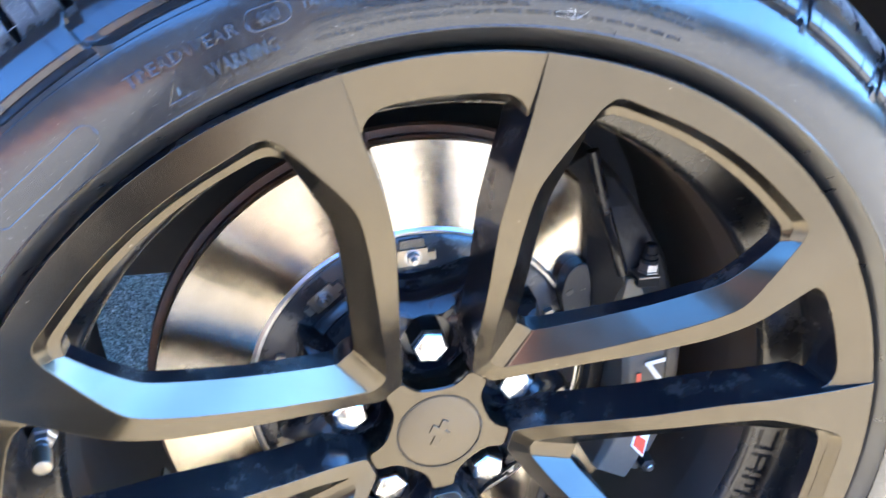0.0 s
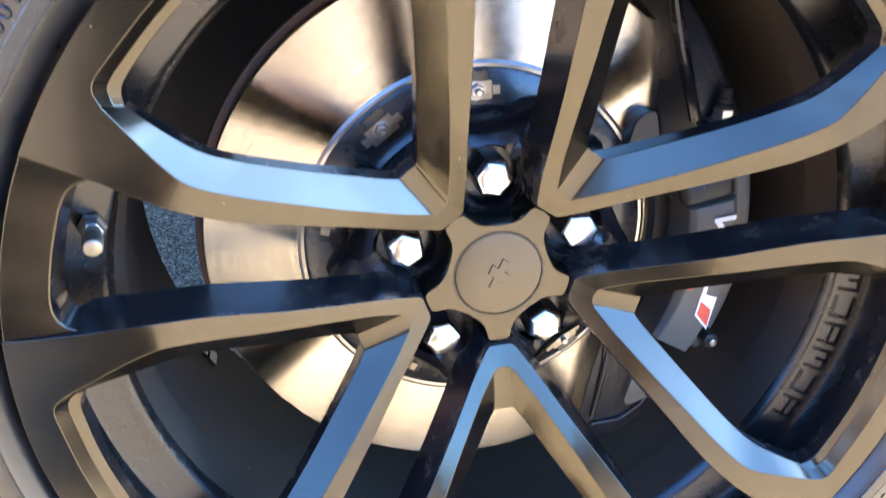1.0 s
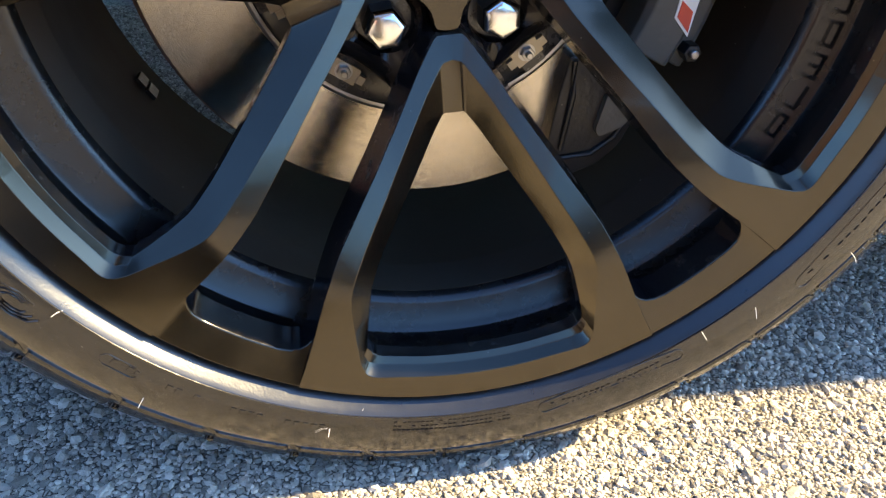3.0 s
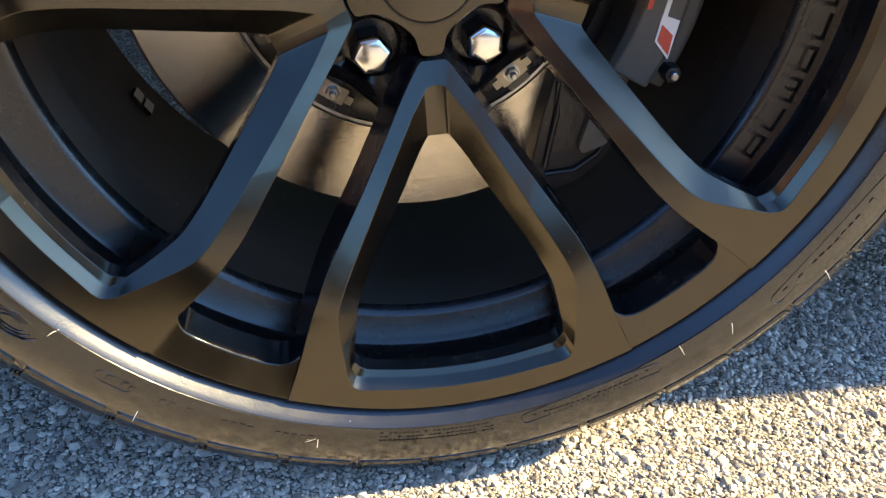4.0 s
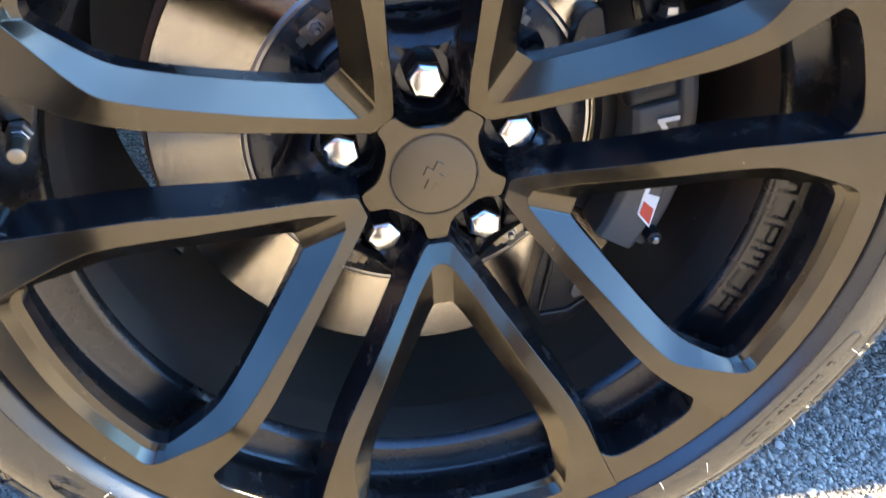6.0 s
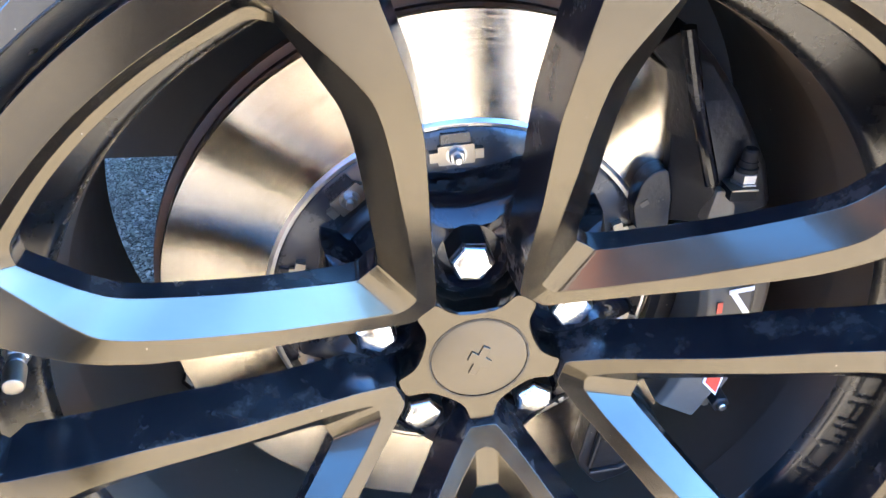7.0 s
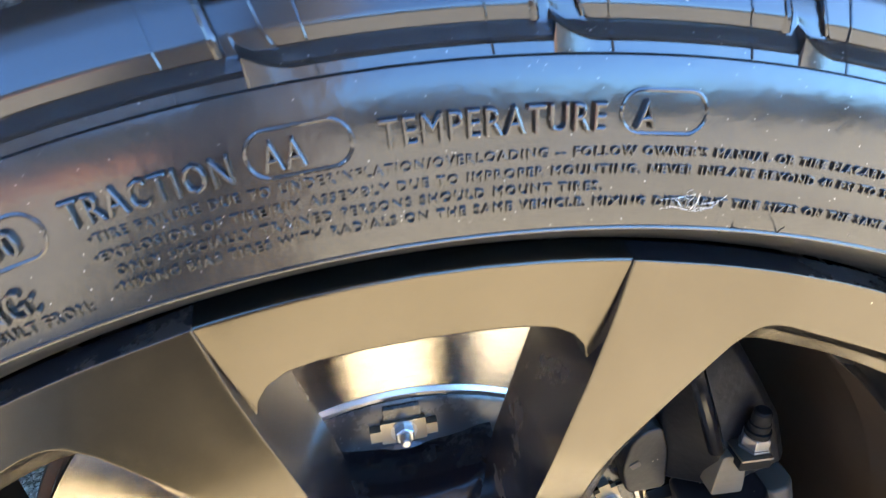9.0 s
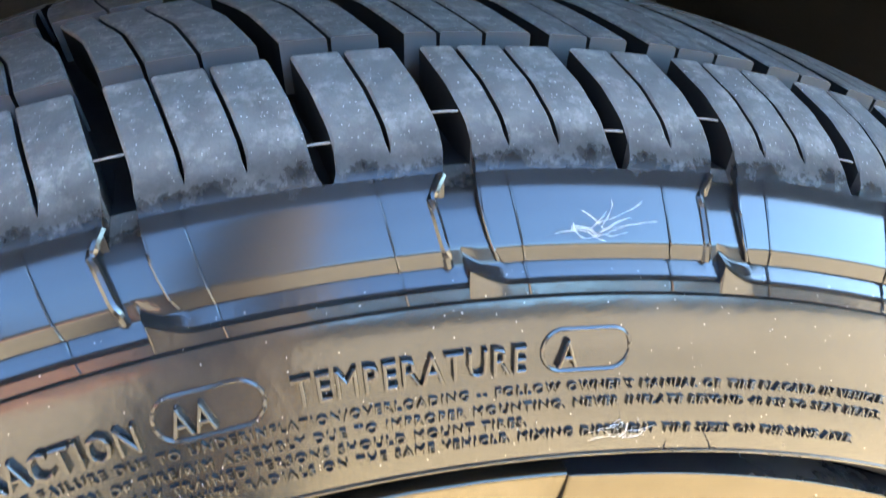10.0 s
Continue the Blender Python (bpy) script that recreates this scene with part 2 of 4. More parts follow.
def chipped(m, cells, low, high):
    """Pale chips with dark binder between them."""
    nt = m.node_tree
    add, link, b = nt.nodes.new, nt.links.new, nt.nodes["Principled BSDF"]
    co, vo, r, mul = add("ShaderNodeTexCoord"), add("ShaderNodeTexVoronoi"), add("ShaderNodeMapRange"), add("ShaderNodeMix")
    vo.feature = "DISTANCE_TO_EDGE"
    vo.inputs["Scale"].default_value = cells
    link(co.outputs["Object"], vo.inputs["Vector"]), link(vo.outputs["Distance"], r.inputs["Value"])
    r.inputs["From Min"].default_value, r.inputs["From Max"].default_value = .03, .16
    r.inputs["To Min"].default_value, r.inputs["To Max"].default_value = low, high
    mul.data_type, mul.blend_type = "RGBA", "MULTIPLY"
    mul.inputs["Factor"].default_value = 1
    link(b.inputs["Base Color"].links[0].from_socket, mul.inputs["A"]), link(r.outputs[0], mul.inputs["B"])
    link(mul.outputs["Result"], b.inputs["Base Color"])


chipped(ASPHALT, 200, .15, 1.32)


specks(PAINT, 420, .004, .10, (.55, .52, .46))
specks(RUBBER, 1900, .020, .24, (.22, .21, .20))
specks(BARREL, 260, .010, .10, (.40, .37, .33))
specks(POCKET, 520, .006, .14, (.4, .38, .34))
specks(IRON, 420, .03, .18, (.30, .27, .22))


# ---- mesh helpers ----
def mesh_object(name, verts, faces, mat, parent=None, label="", m=None, smooth=True, bevel=0.0, angle=28, segments=2):
    me = bpy.data.meshes.new(name)
    me.from_pydata([tuple(v) for v in verts], [], faces)
    bm = bmesh.new()
    bm.from_mesh(me)
    bmesh.ops.remove_doubles(bm, verts=bm.verts, dist=1e-6)
    bmesh.ops.recalc_face_normals(bm, faces=bm.faces)
    bm.to_mesh(me), bm.free()
    return finish(name, me, mat, parent, label, m, smooth, bevel, angle, segments)


def finish(name, me, mat, parent=None, label="", m=None, smooth=True, bevel=0.0, angle=28, segments=2):
    me.materials.append(mat)
    me.polygons.foreach_set("use_smooth", [smooth] * len(me.polygons))
    if smooth and not bevel:
        me.set_sharp_from_angle(angle=radians(27))
    ob = new(name, me)
    if parent:
        ob.parent = parent
    if m:
        ob.matrix_basis = m
    if bevel:
        mod = ob.modifiers.new("bevel", "BEVEL")
        mod.width, mod.segments, mod.limit_method, mod.angle_limit = bevel, segments, "ANGLE", radians(angle)
        mod.harden_normals = True
    return tagged(ob, label)


def thing(name, place, label, category, group=""):
    return tagged(new(name), label, category, group) if place is None else place_at(new(name), place, label, category, group)


def place_at(ob, place, label, category, group):
    ob.location = place
    return tagged(ob, label, category, group)


def polar(r, a, h, up=0.0):
    """A point at radius r and angle a (degrees) round the axle, h metres outwards."""
    return Vector((r * math.cos(radians(a)), -h, up + r * math.sin(radians(a))))


def spin(a, up=0.0):
    """Turns a mesh made about angle 0 to the angle a round the axle."""
    return Matrix.Translation((0, 0, up)) @ Matrix.Rotation(-radians(a), 4, "Y")


def revolve(profile, steps=144, closed=True, a0=0.0, a1=360.0):
    """A ring of revolution round the axle from (h, r) points."""
    full = a1 - a0 >= 359.9
    n, k = steps, len(profile)
    rows = n if full else n + 1
    verts = [polar(r, a0 + (a1 - a0) * i / n, h) for i in range(rows) for h, r in profile]
    faces = []
    for i in range(n):
        j = (i + 1) % rows
        for q in range(k if closed else k - 1):
            p = (q + 1) % k
            faces.append((i * k + q, i * k + p, j * k + p, j * k + q))
    if not full and closed:
        faces += [tuple(range(k)), tuple(range(n * k, n * k + k))]
    return verts, faces


def ring(name, profile, mat, parent, label="", steps=144, closed=True, a0=0.0, a1=360.0, m=None, bevel=0.0):
    v, f = revolve(profile, steps, closed, a0, a1)
    return mesh_object(name, v, f, mat, parent, label, m or Matrix.Translation((0, 0, HUB)), bevel=bevel)


def prism(outline, lo, hi):
    """verts and faces of a prism on a 2D outline in x, z; its front at y = -hi."""
    n = len(outline)
    verts = [(x, -hi, z) for x, z in outline] + [(x, -lo, z) for x, z in outline]
    faces = [tuple(range(n)), tuple(range(2 * n - 1, n - 1, -1))] + [(i, n + i, n + (i + 1) % n, (i + 1) % n) for i in range(n)]
    return verts, faces


def rounded(points, radius, steps=4):
    """A 2D outline with its corners rounded."""
    out = []
    n = len(points)
    for i in range(n):
        p, a, b = Vector(points[i]), Vector(points[i - 1]), Vector(points[(i + 1) % n])
        da, db = (a - p), (b - p)
        r = min(radius, da.length * 0.45, db.length * 0.45)
        s, e = p + da.normalized() * r, p + db.normalized() * r
        for k in range(steps + 1):
            t = k / steps
            out.append(tuple(s * (1 - t) ** 2 + p * 2 * t * (1 - t) + e * t ** 2))
    return out


def tube(points, radius, sides=8, taper=1.0):
    """verts and faces of a round bar along a line of points."""
    verts, faces = [], []
    n = len(points)
    for i, p in enumerate(points):
        p = Vector(p)
        d = (Vector(points[min(i + 1, n - 1)]) - Vector(points[max(i - 1, 0)])).normalized()
        q = d.to_track_quat("Z", "Y")
        r = radius * (1 + (taper - 1) * i / max(1, n - 1))
        verts += [p + q @ Vector((r * math.cos(2 * math.pi * k / sides), r * math.sin(2 * math.pi * k / sides), 0)) for k in range(sides)]
    for i in range(n - 1):
        for k in range(sides):
            j = (k + 1) % sides
            faces.append((i * sides + k, i * sides + j, (i + 1) * sides + j, (i + 1) * sides + k))
    faces += [tuple(range(sides - 1, -1, -1)), tuple(range((n - 1) * sides, n * sides))]
    return verts, faces


def lathe(profile, sides=24):
    """verts and faces of a turned piece along -y from (y outwards, radius) points, closed at both ends."""
    k = len(profile)
    verts = [(r * math.cos(2 * math.pi * i / sides), -h, r * math.sin(2 * math.pi * i / sides)) for i in range(sides) for h, r in profile]
    faces = [(i * k + q, i * k + q + 1, (i + 1) % sides * k + q + 1, (i + 1) % sides * k + q) for i in range(sides) for q in range(k - 1)]
    faces += [tuple(i * k for i in range(sides)), tuple(i * k + k - 1 for i in range(sides))]
    return verts, faces


def joined(*pieces):
    verts, faces = [], []
    for v, f in pieces:
        base = len(verts)
        verts += [tuple(q) for q in v]
        faces += [tuple(base + i for i in face) for face in f]
    return verts, faces


def moved(piece, m):
    return [m @ Vector(v) for v in piece[0]], piece[1]


# ---- ground ----
g = mesh_object("ground", [(-400, -400, 0), (400, -400, 0), (400, 400, 0), (-400, 400, 0)], [(0, 1, 2, 3)], ASPHALT)
tagged(g, "weathered grey asphalt car park surface", "ground", kind="structure")

# ---- wheel ----
wheel = thing("wheel", (0, 0, 0), "car wheel with satin graphite split-spoke alloy rim and glossy dressed tyre", "wheel")
rim = tagged(new("rim"), "satin graphite five-pair split-spoke alloy rim")
rim.parent = wheel


def cone(u, v):
    """Height of the wheel's face: steep along the spokes, then nearly flat out to the rim."""
    return float(np.interp(math.hypot(u, v), [0, .03, .05, .064, .13, .165, .185, .200, .215, .2687, .3], [0, .0110, .0150, .0212, .0548, .0698, .0776, .0827, .0850, .0912, .095]))


def arc(r, d):
    return (r * math.cos(radians(d)), r * math.sin(radians(d)))


RIM_R = 0.2687
CREASE = [(.0645, 0), (.0660, .0058), (.0820, .0178), (.1155, .0390), (.1370, .0518), (.1570, .0640), (.1720, .0722), (.1838, .0776), (.1950, .0785),
          (.2080, .0781), (.2240, .0772), (.2335, .0765), (.2435, .0735), (.2465, .0560), arc(.2525, 9.5), arc(.2525, 7.5), arc(.2525, 5), arc(.2525, 2.5), arc(.2525, 0)]
OUTER = [(.051, 0), (.051, .0085), (.0690, .0215), (.0950, .0382), (.1190, .0545), (.1400, .0690), (.1580, .0810), (.1785, .0915), (.1950, .0980),
         (.2100, .1035), (.2260, .1100), arc(RIM_R, 25.86), arc(RIM_R, 20), arc(RIM_R, 14), arc(RIM_R, 10), arc(RIM_R, 7.5), arc(RIM_R, 5), arc(RIM_R, 2.5), arc(RIM_R, 0)]
FOOT = [(.0978, 0), (.0975, .0066), (.1050, .0125), (.1290, .0284), (.1430, .0376), (.1570, .0467), (.1720, .0560), (.1868, .0636), (.1955, .0658),
        (.2050, .0676), (.2180, .0700), (.2275, .0712), (.2345, .0665), (.2376, .0540), arc(.2437, 9.5), arc(.2437, 7.3), arc(.2437, 4.9), arc(.2437, 2.4), arc(.2437, 0)]
FOOT_DEPTH = [.0155, .0155, .0155, .0152, .0144, .0144, .0140, .0120, .0105, .0095, .0088, .0084, .0086, .009, .009, .009, .009, .009, .009]


def spoke(side):
    """One leg of a V of two spokes with its piece of the rim's face, about angle 0."""
    verts, faces = [], []
    rows = []
    for k, ((iu, iv), (ou, ov), (fu, fv), d) in enumerate(zip(CREASE, OUTER, FOOT, FOOT_DEPTH)):
        hi, ho = cone(iu, iv), cone(ou, ov)
        hf = cone(fu, fv) - d
        back = hf - float(np.interp(k, [0, 3, 7, 11, 13], [.020, .014, .012, .012, .010]))
        blend = float(np.interp(k, [9.5, 12], [0, 1]))      # the facet turns into a ledge along the rim
        mid = Vector((fu * .5 + iu * .5, fv * .5 + iv * .5, (hf + hi) / 2 - .0022 * blend))
        row = [(fu, fv, back), (fu, fv, hf), tuple(mid), (iu, iv, hi), (ou, ov, ho)]
        if k <= 9:
            n = Vector((OUTER[k + 1][0] - ou, OUTER[k + 1][1] - ov)).normalized() if k else Vector((0, 1))
            row.append((ou - n.y * 0.003, ov + n.x * 0.003 * (k > 0), min(back, ho - 0.034)))
        else:
            r = math.hypot(ou, ov)
            row.append((ou, ov, ho - 0.012) if k == 10 else (ou * (r + .001) / r, ov * (r + .001) / r, ho - 0.008))
        rows.append([(u, -h, v * side) for u, v, h in row])
    leg, tip = 10, 11
    for turn in range(2):                # corners eased
        soft, keep = [rows[0]], 0
        for k in range(len(rows) - 1):
            near = any(abs(rows[k][3][0] - c) < .022 for c in (.1835, .240))
            cut = .25 if near else .12
            for t in (cut, 1 - cut):
                soft.append([tuple(Vector(p).lerp(Vector(q), t)) for p, q in zip(rows[k], rows[k + 1])])
            if k + 1 in (leg - 1, tip):
                soft.append(rows[k + 1])
                keep = keep or len(soft)
                new_tip = len(soft) - 1
        rows, leg, tip = soft + [rows[-1]], keep, new_tip
    base = len(verts)
    verts += [p for row in rows for p in row]
    for k in range(len(rows) - 1):
        for q in range(5):
            faces.append((base + k * 6 + q, base + k * 6 + q + 1, base + (k + 1) * 6 + q + 1, base + (k + 1) * 6 + q))
    for k in range(leg - 1):
        faces.append((base + k * 6 + 5, base + k * 6, base + (k + 1) * 6, base + (k + 1) * 6 + 5))
    return verts, faces


def rim_panel():
    """The piece of rim face outside a lug window, about angle 0."""
    inner = [(9.75, .2358), (9.3, .2405), (8.5, .2440), (7.3, .2464), (5.5, .2474), (3, .2475), (0, .2475)]
    outer = [10.14, 9.7, 9.0, 7.8, 6.0, 3, 0]
    left = [(d, r, o) for (d, r), o in zip(inner, outer)]
    chain = left + [(-d, r, -o) for d, r, o in reversed(left[:-1])]
    verts, faces = [], []
    for d, r, o in chain:
        hi, ho = cone(r, 0) - .0042, cone(RIM_R, 0) - .0006
        verts += [polar(r - .001, d, hi - .022), polar(r, d, hi), polar(RIM_R, o, ho), polar(RIM_R + .001, o, ho - .008)]
    for k in range(len(chain) - 1):
        for q in range(3):
            faces.append((k * 4 + q, k * 4 + q + 1, k * 4 + q + 5, k * 4 + q + 4))
    return verts, faces


def lug_pocket():
    """The black pad a lug nut sits in, about angle 0, with its seat sunk in."""
    outline = rounded([(.031, -.012), (.040, -.0215), (.058, -.0300), (.076, -.0350), (.091, -.0388), (.102, -.0408), (.0965, -.026), (.0930, 0), (.0965, .026), (.102, .0408), (.091, .0388), (.076, .0350), (.058, .0300), (.040, .0215), (.031, .012)], .006, 3)
    n = 72
    pts = [Vector(p) for p in outline]
    centre = Vector((.060, 0))

    def reach(a):
        d = Vector((math.cos(a), math.sin(a)))
        best = 0.02
        for i in range(len(pts)):
            p, q = pts[i] - centre, pts[(i + 1) % len(pts)] - centre
            e = q - p
            den = d.x * e.y - d.y * e.x
            if abs(den) > 1e-9:
                t, s = (p.x * e.y - p.y * e.x) / den, (p.x * d.y - p.y * d.x) / den
                if t > 0 and -1e-6 <= s <= 1 + 1e-6:
                    best = max(best, t)
        return best
    verts, faces = [], []
    for i in range(n):
        a = 2 * math.pi * i / n
        r = reach(a)
        for rad, h in ((.0005, -.034), (.0160, -.034), (.0175, -.020), (.0190, -.0085), (r * .55 if r * .55 > .0205 else .0205, -.0055), (max(r * .70, .0215), -.0060), (max(r * .84, .0225), -.0078), (r * .94, -.0110), (r, -.0165), (r + .001 + .003 * max(0.0, math.cos(a)) ** 2, -.045)):
            h -= .35 * max(0.0, centre.x + rad * math.cos(a) - .070)
            verts.append((centre.x + rad * math.cos(a), -h, centre.y + rad * math.sin(a)))
    for i in range(n):
        for q in range(9):
            j = (i + 1) % n
            faces.append((i * 10 + q, i * 10 + q + 1, j * 10 + q + 1, j * 10 + q))
    return verts, faces


def hub_plate():
    half = [(0, .0508), (4, .0506), (7, .0502), (9, .0485), (11, .0445), (14, .0405), (20, .0372), (28, .0355), (36, .0350)]
    spots = half + [(72 - d, r) for d, r in reversed(half[1:-1])]
    ringpts = [(d + 72 * k + LUG + 36, r) for k in range(5) for d, r in spots]
    n = len(ringpts)
    verts, faces = [], []
    for d, r in ringpts:
        verts += [polar(.0300, d, .0118), polar(r - .0012, d, .0118 + .0), polar(r, d, .0106), polar(r + .0015, d, -.020)]
    for i in range(n):
        j = (i + 1) % n
        for q in range(3):
            faces.append((i * 4 + q, i * 4 + q + 1, j * 4 + q + 1, j * 4 + q))
    return verts, faces


AXLE = Matrix.Translation((0, 0, HUB))


def black_walls(ob, per_row, walls):
    """The windows' walls are gloss black; only the face and its facets wear the graphite paint."""
    me = ob.data
    me.materials.append(POCKET)
    for p in me.polygons:
        p.material_index = 1 if p.index % per_row in walls or (per_row == 5 and p.index >= 5 * spoke_rows) else 0


sp = mesh_object("spoke", *spoke(1), PAINT, rim, "", spin(LUG + 36, HUB), bevel=0.0013, angle=20, segments=3)
sq = mesh_object("spoke", *spoke(-1), PAINT, rim, "", spin(LUG + 36, HUB), bevel=0.0013, angle=20, segments=3)
pn = mesh_object("rim_panel", *rim_panel(), PAINT, rim, "", spin(LUG, HUB), bevel=0.0012, angle=25)
pk = mesh_object("lug_pocket", *lug_pocket(), POCKET, rim, "gloss black lug pocket", spin(LUG, HUB))
spoke_rows = len(sp.data.vertices) // 6 - 1
black_walls(sp, 5, (0, 4)), black_walls(sq, 5, (0, 4)), black_walls(pn, 3, (0,))
for k in range(1, 5):
    for ob, a in ((sp, LUG + 36), (sq, LUG + 36), (pn, LUG), (pk, LUG)):
        o = ob.copy()
        scene.collection.objects.link(o)
        o.matrix_basis = spin(a + 72 * k, HUB)
mesh_object("hub_plate", *hub_plate(), PAINT, rim, "", AXLE)
ring("barrel_lip", [(.070, .2575), (.052, .2572), (.0440, .2560), (.0405, .2545), (.0385, .2520), (.0332, .2352), (.0322, .2330), (.0300, .2312), (.0255, .2295), (.0255, .2340), (.034, .2610), (.072, .2625)], LIP, rim, "satin black barrel ledge", 180)
ring("barrel", [(.0255, .2292), (.010, .2285), (-.008, .2290), (-.011, .2325), (-.10, .2420), (-.190, .2490), (-.197, .2560), (-.200, .2630), (-.203, .2645), (-.195, .2600), (-.10, .2480), (.005, .2400), (.0255, .2360)],
     BARREL, rim, "dark dusty inner barrel", 180)

cap_v, cap_f = lathe([(-.02, .0290), (.0105, .0290), (.0118, .0284), (.0122, .0265), (.0124, .0)], 64)
cap = mesh_object("center_cap", cap_v, cap_f, CAP, wheel, "round satin centre cap with raised emblem", AXLE)
ring("cap_groove", [(.0122, .0300), (.0106, .0298), (.0106, .0291), (.0122, .0289)], POCKET, cap, "", 64, True, m=Matrix())
emblem = [(-.0150, -.0035), (-.0052, -.0035), (-.0068, -.0100), (.0028, -.0100), (.0046, -.0035), (.0150, -.0035), (.0160, .0035), (.0058, .0035), (.0072, .0100), (-.0026, .0100), (-.0042, .0035), (-.0140, .0035)]
ev, ef = prism([(z * .72, -x * .72) for x, z in emblem], .0118, .0134)
mesh_object("emblem", ev, ef, CAP, cap, "", spin(-22), bevel=.0004)


def lug_nut():
    verts, faces = [], []
    levels = [(-.0062, .0134), (-.0050, .0134), (-.0034, .0128), (-.0017, .0112), (-.0007, .0080), (-.0002, .0)]
    k = 6
    for h, r in levels[:-1]:
        verts += [(r * math.cos(radians(60 * i + 15)), -h, r * math.sin(radians(60 * i + 15))) for i in range(k)]
    verts.append((0, .0002, 0))
    for q in range(len(levels) - 2):
        for i in range(k):
            j = (i + 1) % k
            faces.append((q * k + i, q * k + j, (q + 1) * k + j, (q + 1) * k + i))
    top = (len(levels) - 2) * k
    faces += [(top + i, top + (i + 1) % k, len(verts) - 1) for i in range(k)]
    faces.append(tuple(range(k)))
    return verts, faces


DARK_NUT = material("dark_nut_steel", (0.03, 0.029, 0.028), 0.3, 0.6, vary=0.2, scale=120)
for k in range(5):
    p = polar(.0613, LUG - 72 * k, .0045, HUB)
    m = Matrix.Translation(p) @ Matrix.Rotation(radians(RNG.uniform(0, 60)), 4, "Y")
    if k == 0:
        nut = mesh_object("lug_nut", *lug_nut(), CHROME, wheel, "lug nut with chrome hex cap", m, bevel=.0006, angle=42)
        skirt = mesh_object("nut_skirt", *moved(lathe([(-.034, .0133), (-.0060, .0133)], 6), Matrix.Rotation(radians(-15), 4, "Y")), DARK_NUT, nut, "dark hex skirt", smooth=False)
    else:
        o, q = nut.copy(), skirt.copy()
        scene.collection.objects.link(o), scene.collection.objects.link(q)
        o.matrix_basis = m
        q.parent = o

# valve stem in the window of the fifth nut
VALVE = 168.1
v0, v1 = polar(.2395, VALVE, .036, HUB), polar(.2330, VALVE, .068, HUB)
stem = tagged(new("valve_stem"), "metal tyre valve with grey dust cap")
stem.parent = wheel
stem.matrix_basis = look(v0, v0 + (v0 - v1)) @ Matrix.Rotation(radians(-90), 4, "X")
# the stem's own axis runs along -y
mesh_object("valve_nut", *lathe([(0, .0075), (.004, .0075), (.0045, .0068), (.0055, .0058), (.009, .0058), (.0095, .005)], 6), STEEL, stem, "", bevel=.0003)
mesh_object("valve_body", *lathe([(.009, .0045), (.013, .0045), (.013, .0038), (.017, .0038)], 20), STEEL, stem)
mesh_object("valve_cap", *lathe([(.015, .0047), (.0155, .0052), (.027, .0052), (.0285, .0046), (.029, .003)], 18), CLIP, stem, "", bevel=.0003)

for k in range(2):
    wv, wf = prism(rounded([(-.0035, -.0045), (.0, -.0045), (.0, .0045), (-.0035, .0045)], .0008), -.146, -.130)
    mesh_object("balance_weight", wv, wf, IRON, wheel, "grey stick-on balance weight", spin(-147.0 + 2.6 * k, HUB) @ Matrix.Translation((.2445, 0, 0)), smooth=False)

# ---- tyre ----
tyre = tagged(new("tyre"), "black low-profile tyre with wet-look dressing and dusty tread")
tyre.parent = wheel
GAPS = [10.0, 10.9, 10.9, 10.0, 9.1, 9.1] * 6          # three lengths of tread pitch, in degrees, going up from the first tooth
TEETH = [90.05 + sum(GAPS[:k]) for k in range(36)]
SIDE = [(.0700, .2690), (.0800, .2692), (.0832, .2703), (.0868, .2724), (.0904, .2748), (.0942, .2774), (.0974, .2796), (.0981, .2804), (.0986, .2860), (.0984, .2930), (.0978, .2990), (.0971, .3040), (.0962, .3085), (.0953, .3122)]


def ledge_at(d):
    """Radius of the ledge under the shoulder, d degrees past a tooth."""
    return .3168 + (.0037 * (1 - d / 1.6) ** 2 if 0 <= d < 1.6 else 0)


def block_face(r):
    """How far out the shoulder of a tread block stands at the radius r."""
    return float(np.interp(r, [.3199, .3229, .3251, .3280, .3305, .3328, .3349], [.0913, .0911, .0900, .0885, .0871, .0856, .0838]))


def shoulder(d, sunk=False):
    """The tyre's shoulder, from the sidewall to the tread, d degrees past a tooth of its ledge; sunk: along the channel between two blocks."""
    led, low = ledge_at(d), .3199
    ends = [(.0947, .3139), (.0937, .3142), (.0931, led - .0007), (.0921, led - .0002), (.0925, led + .0003)]
    if sunk:
        for r in (max(low - .0004, led + .0012), max(low, led + .0018), max(low + .0030, led + .0030), max(low + .0052, led + .0042), .3280, .3320, .3349):
            ends.append((block_face(r) - float(np.interp(r, [.3190, .3215, .3310, .3349], [.0004, .0012, .0017, .0042])), r))
    else:
        ends += [(.0907, low - .0005)] + [(block_face(r), r) for r in (low, low + .0030, low + .0052, .3280, .3320, .3349)]
    pts = ends[:5]
    for p, q in zip(ends[4:], ends[5:]):
        pts += [(p[0] + (q[0] - p[0]) * i / 4, p[1] + (q[1] - p[1]) * i / 4) for i in (1, 2, 3, 4)]
    return pts


SHOULDER = len(shoulder(5))


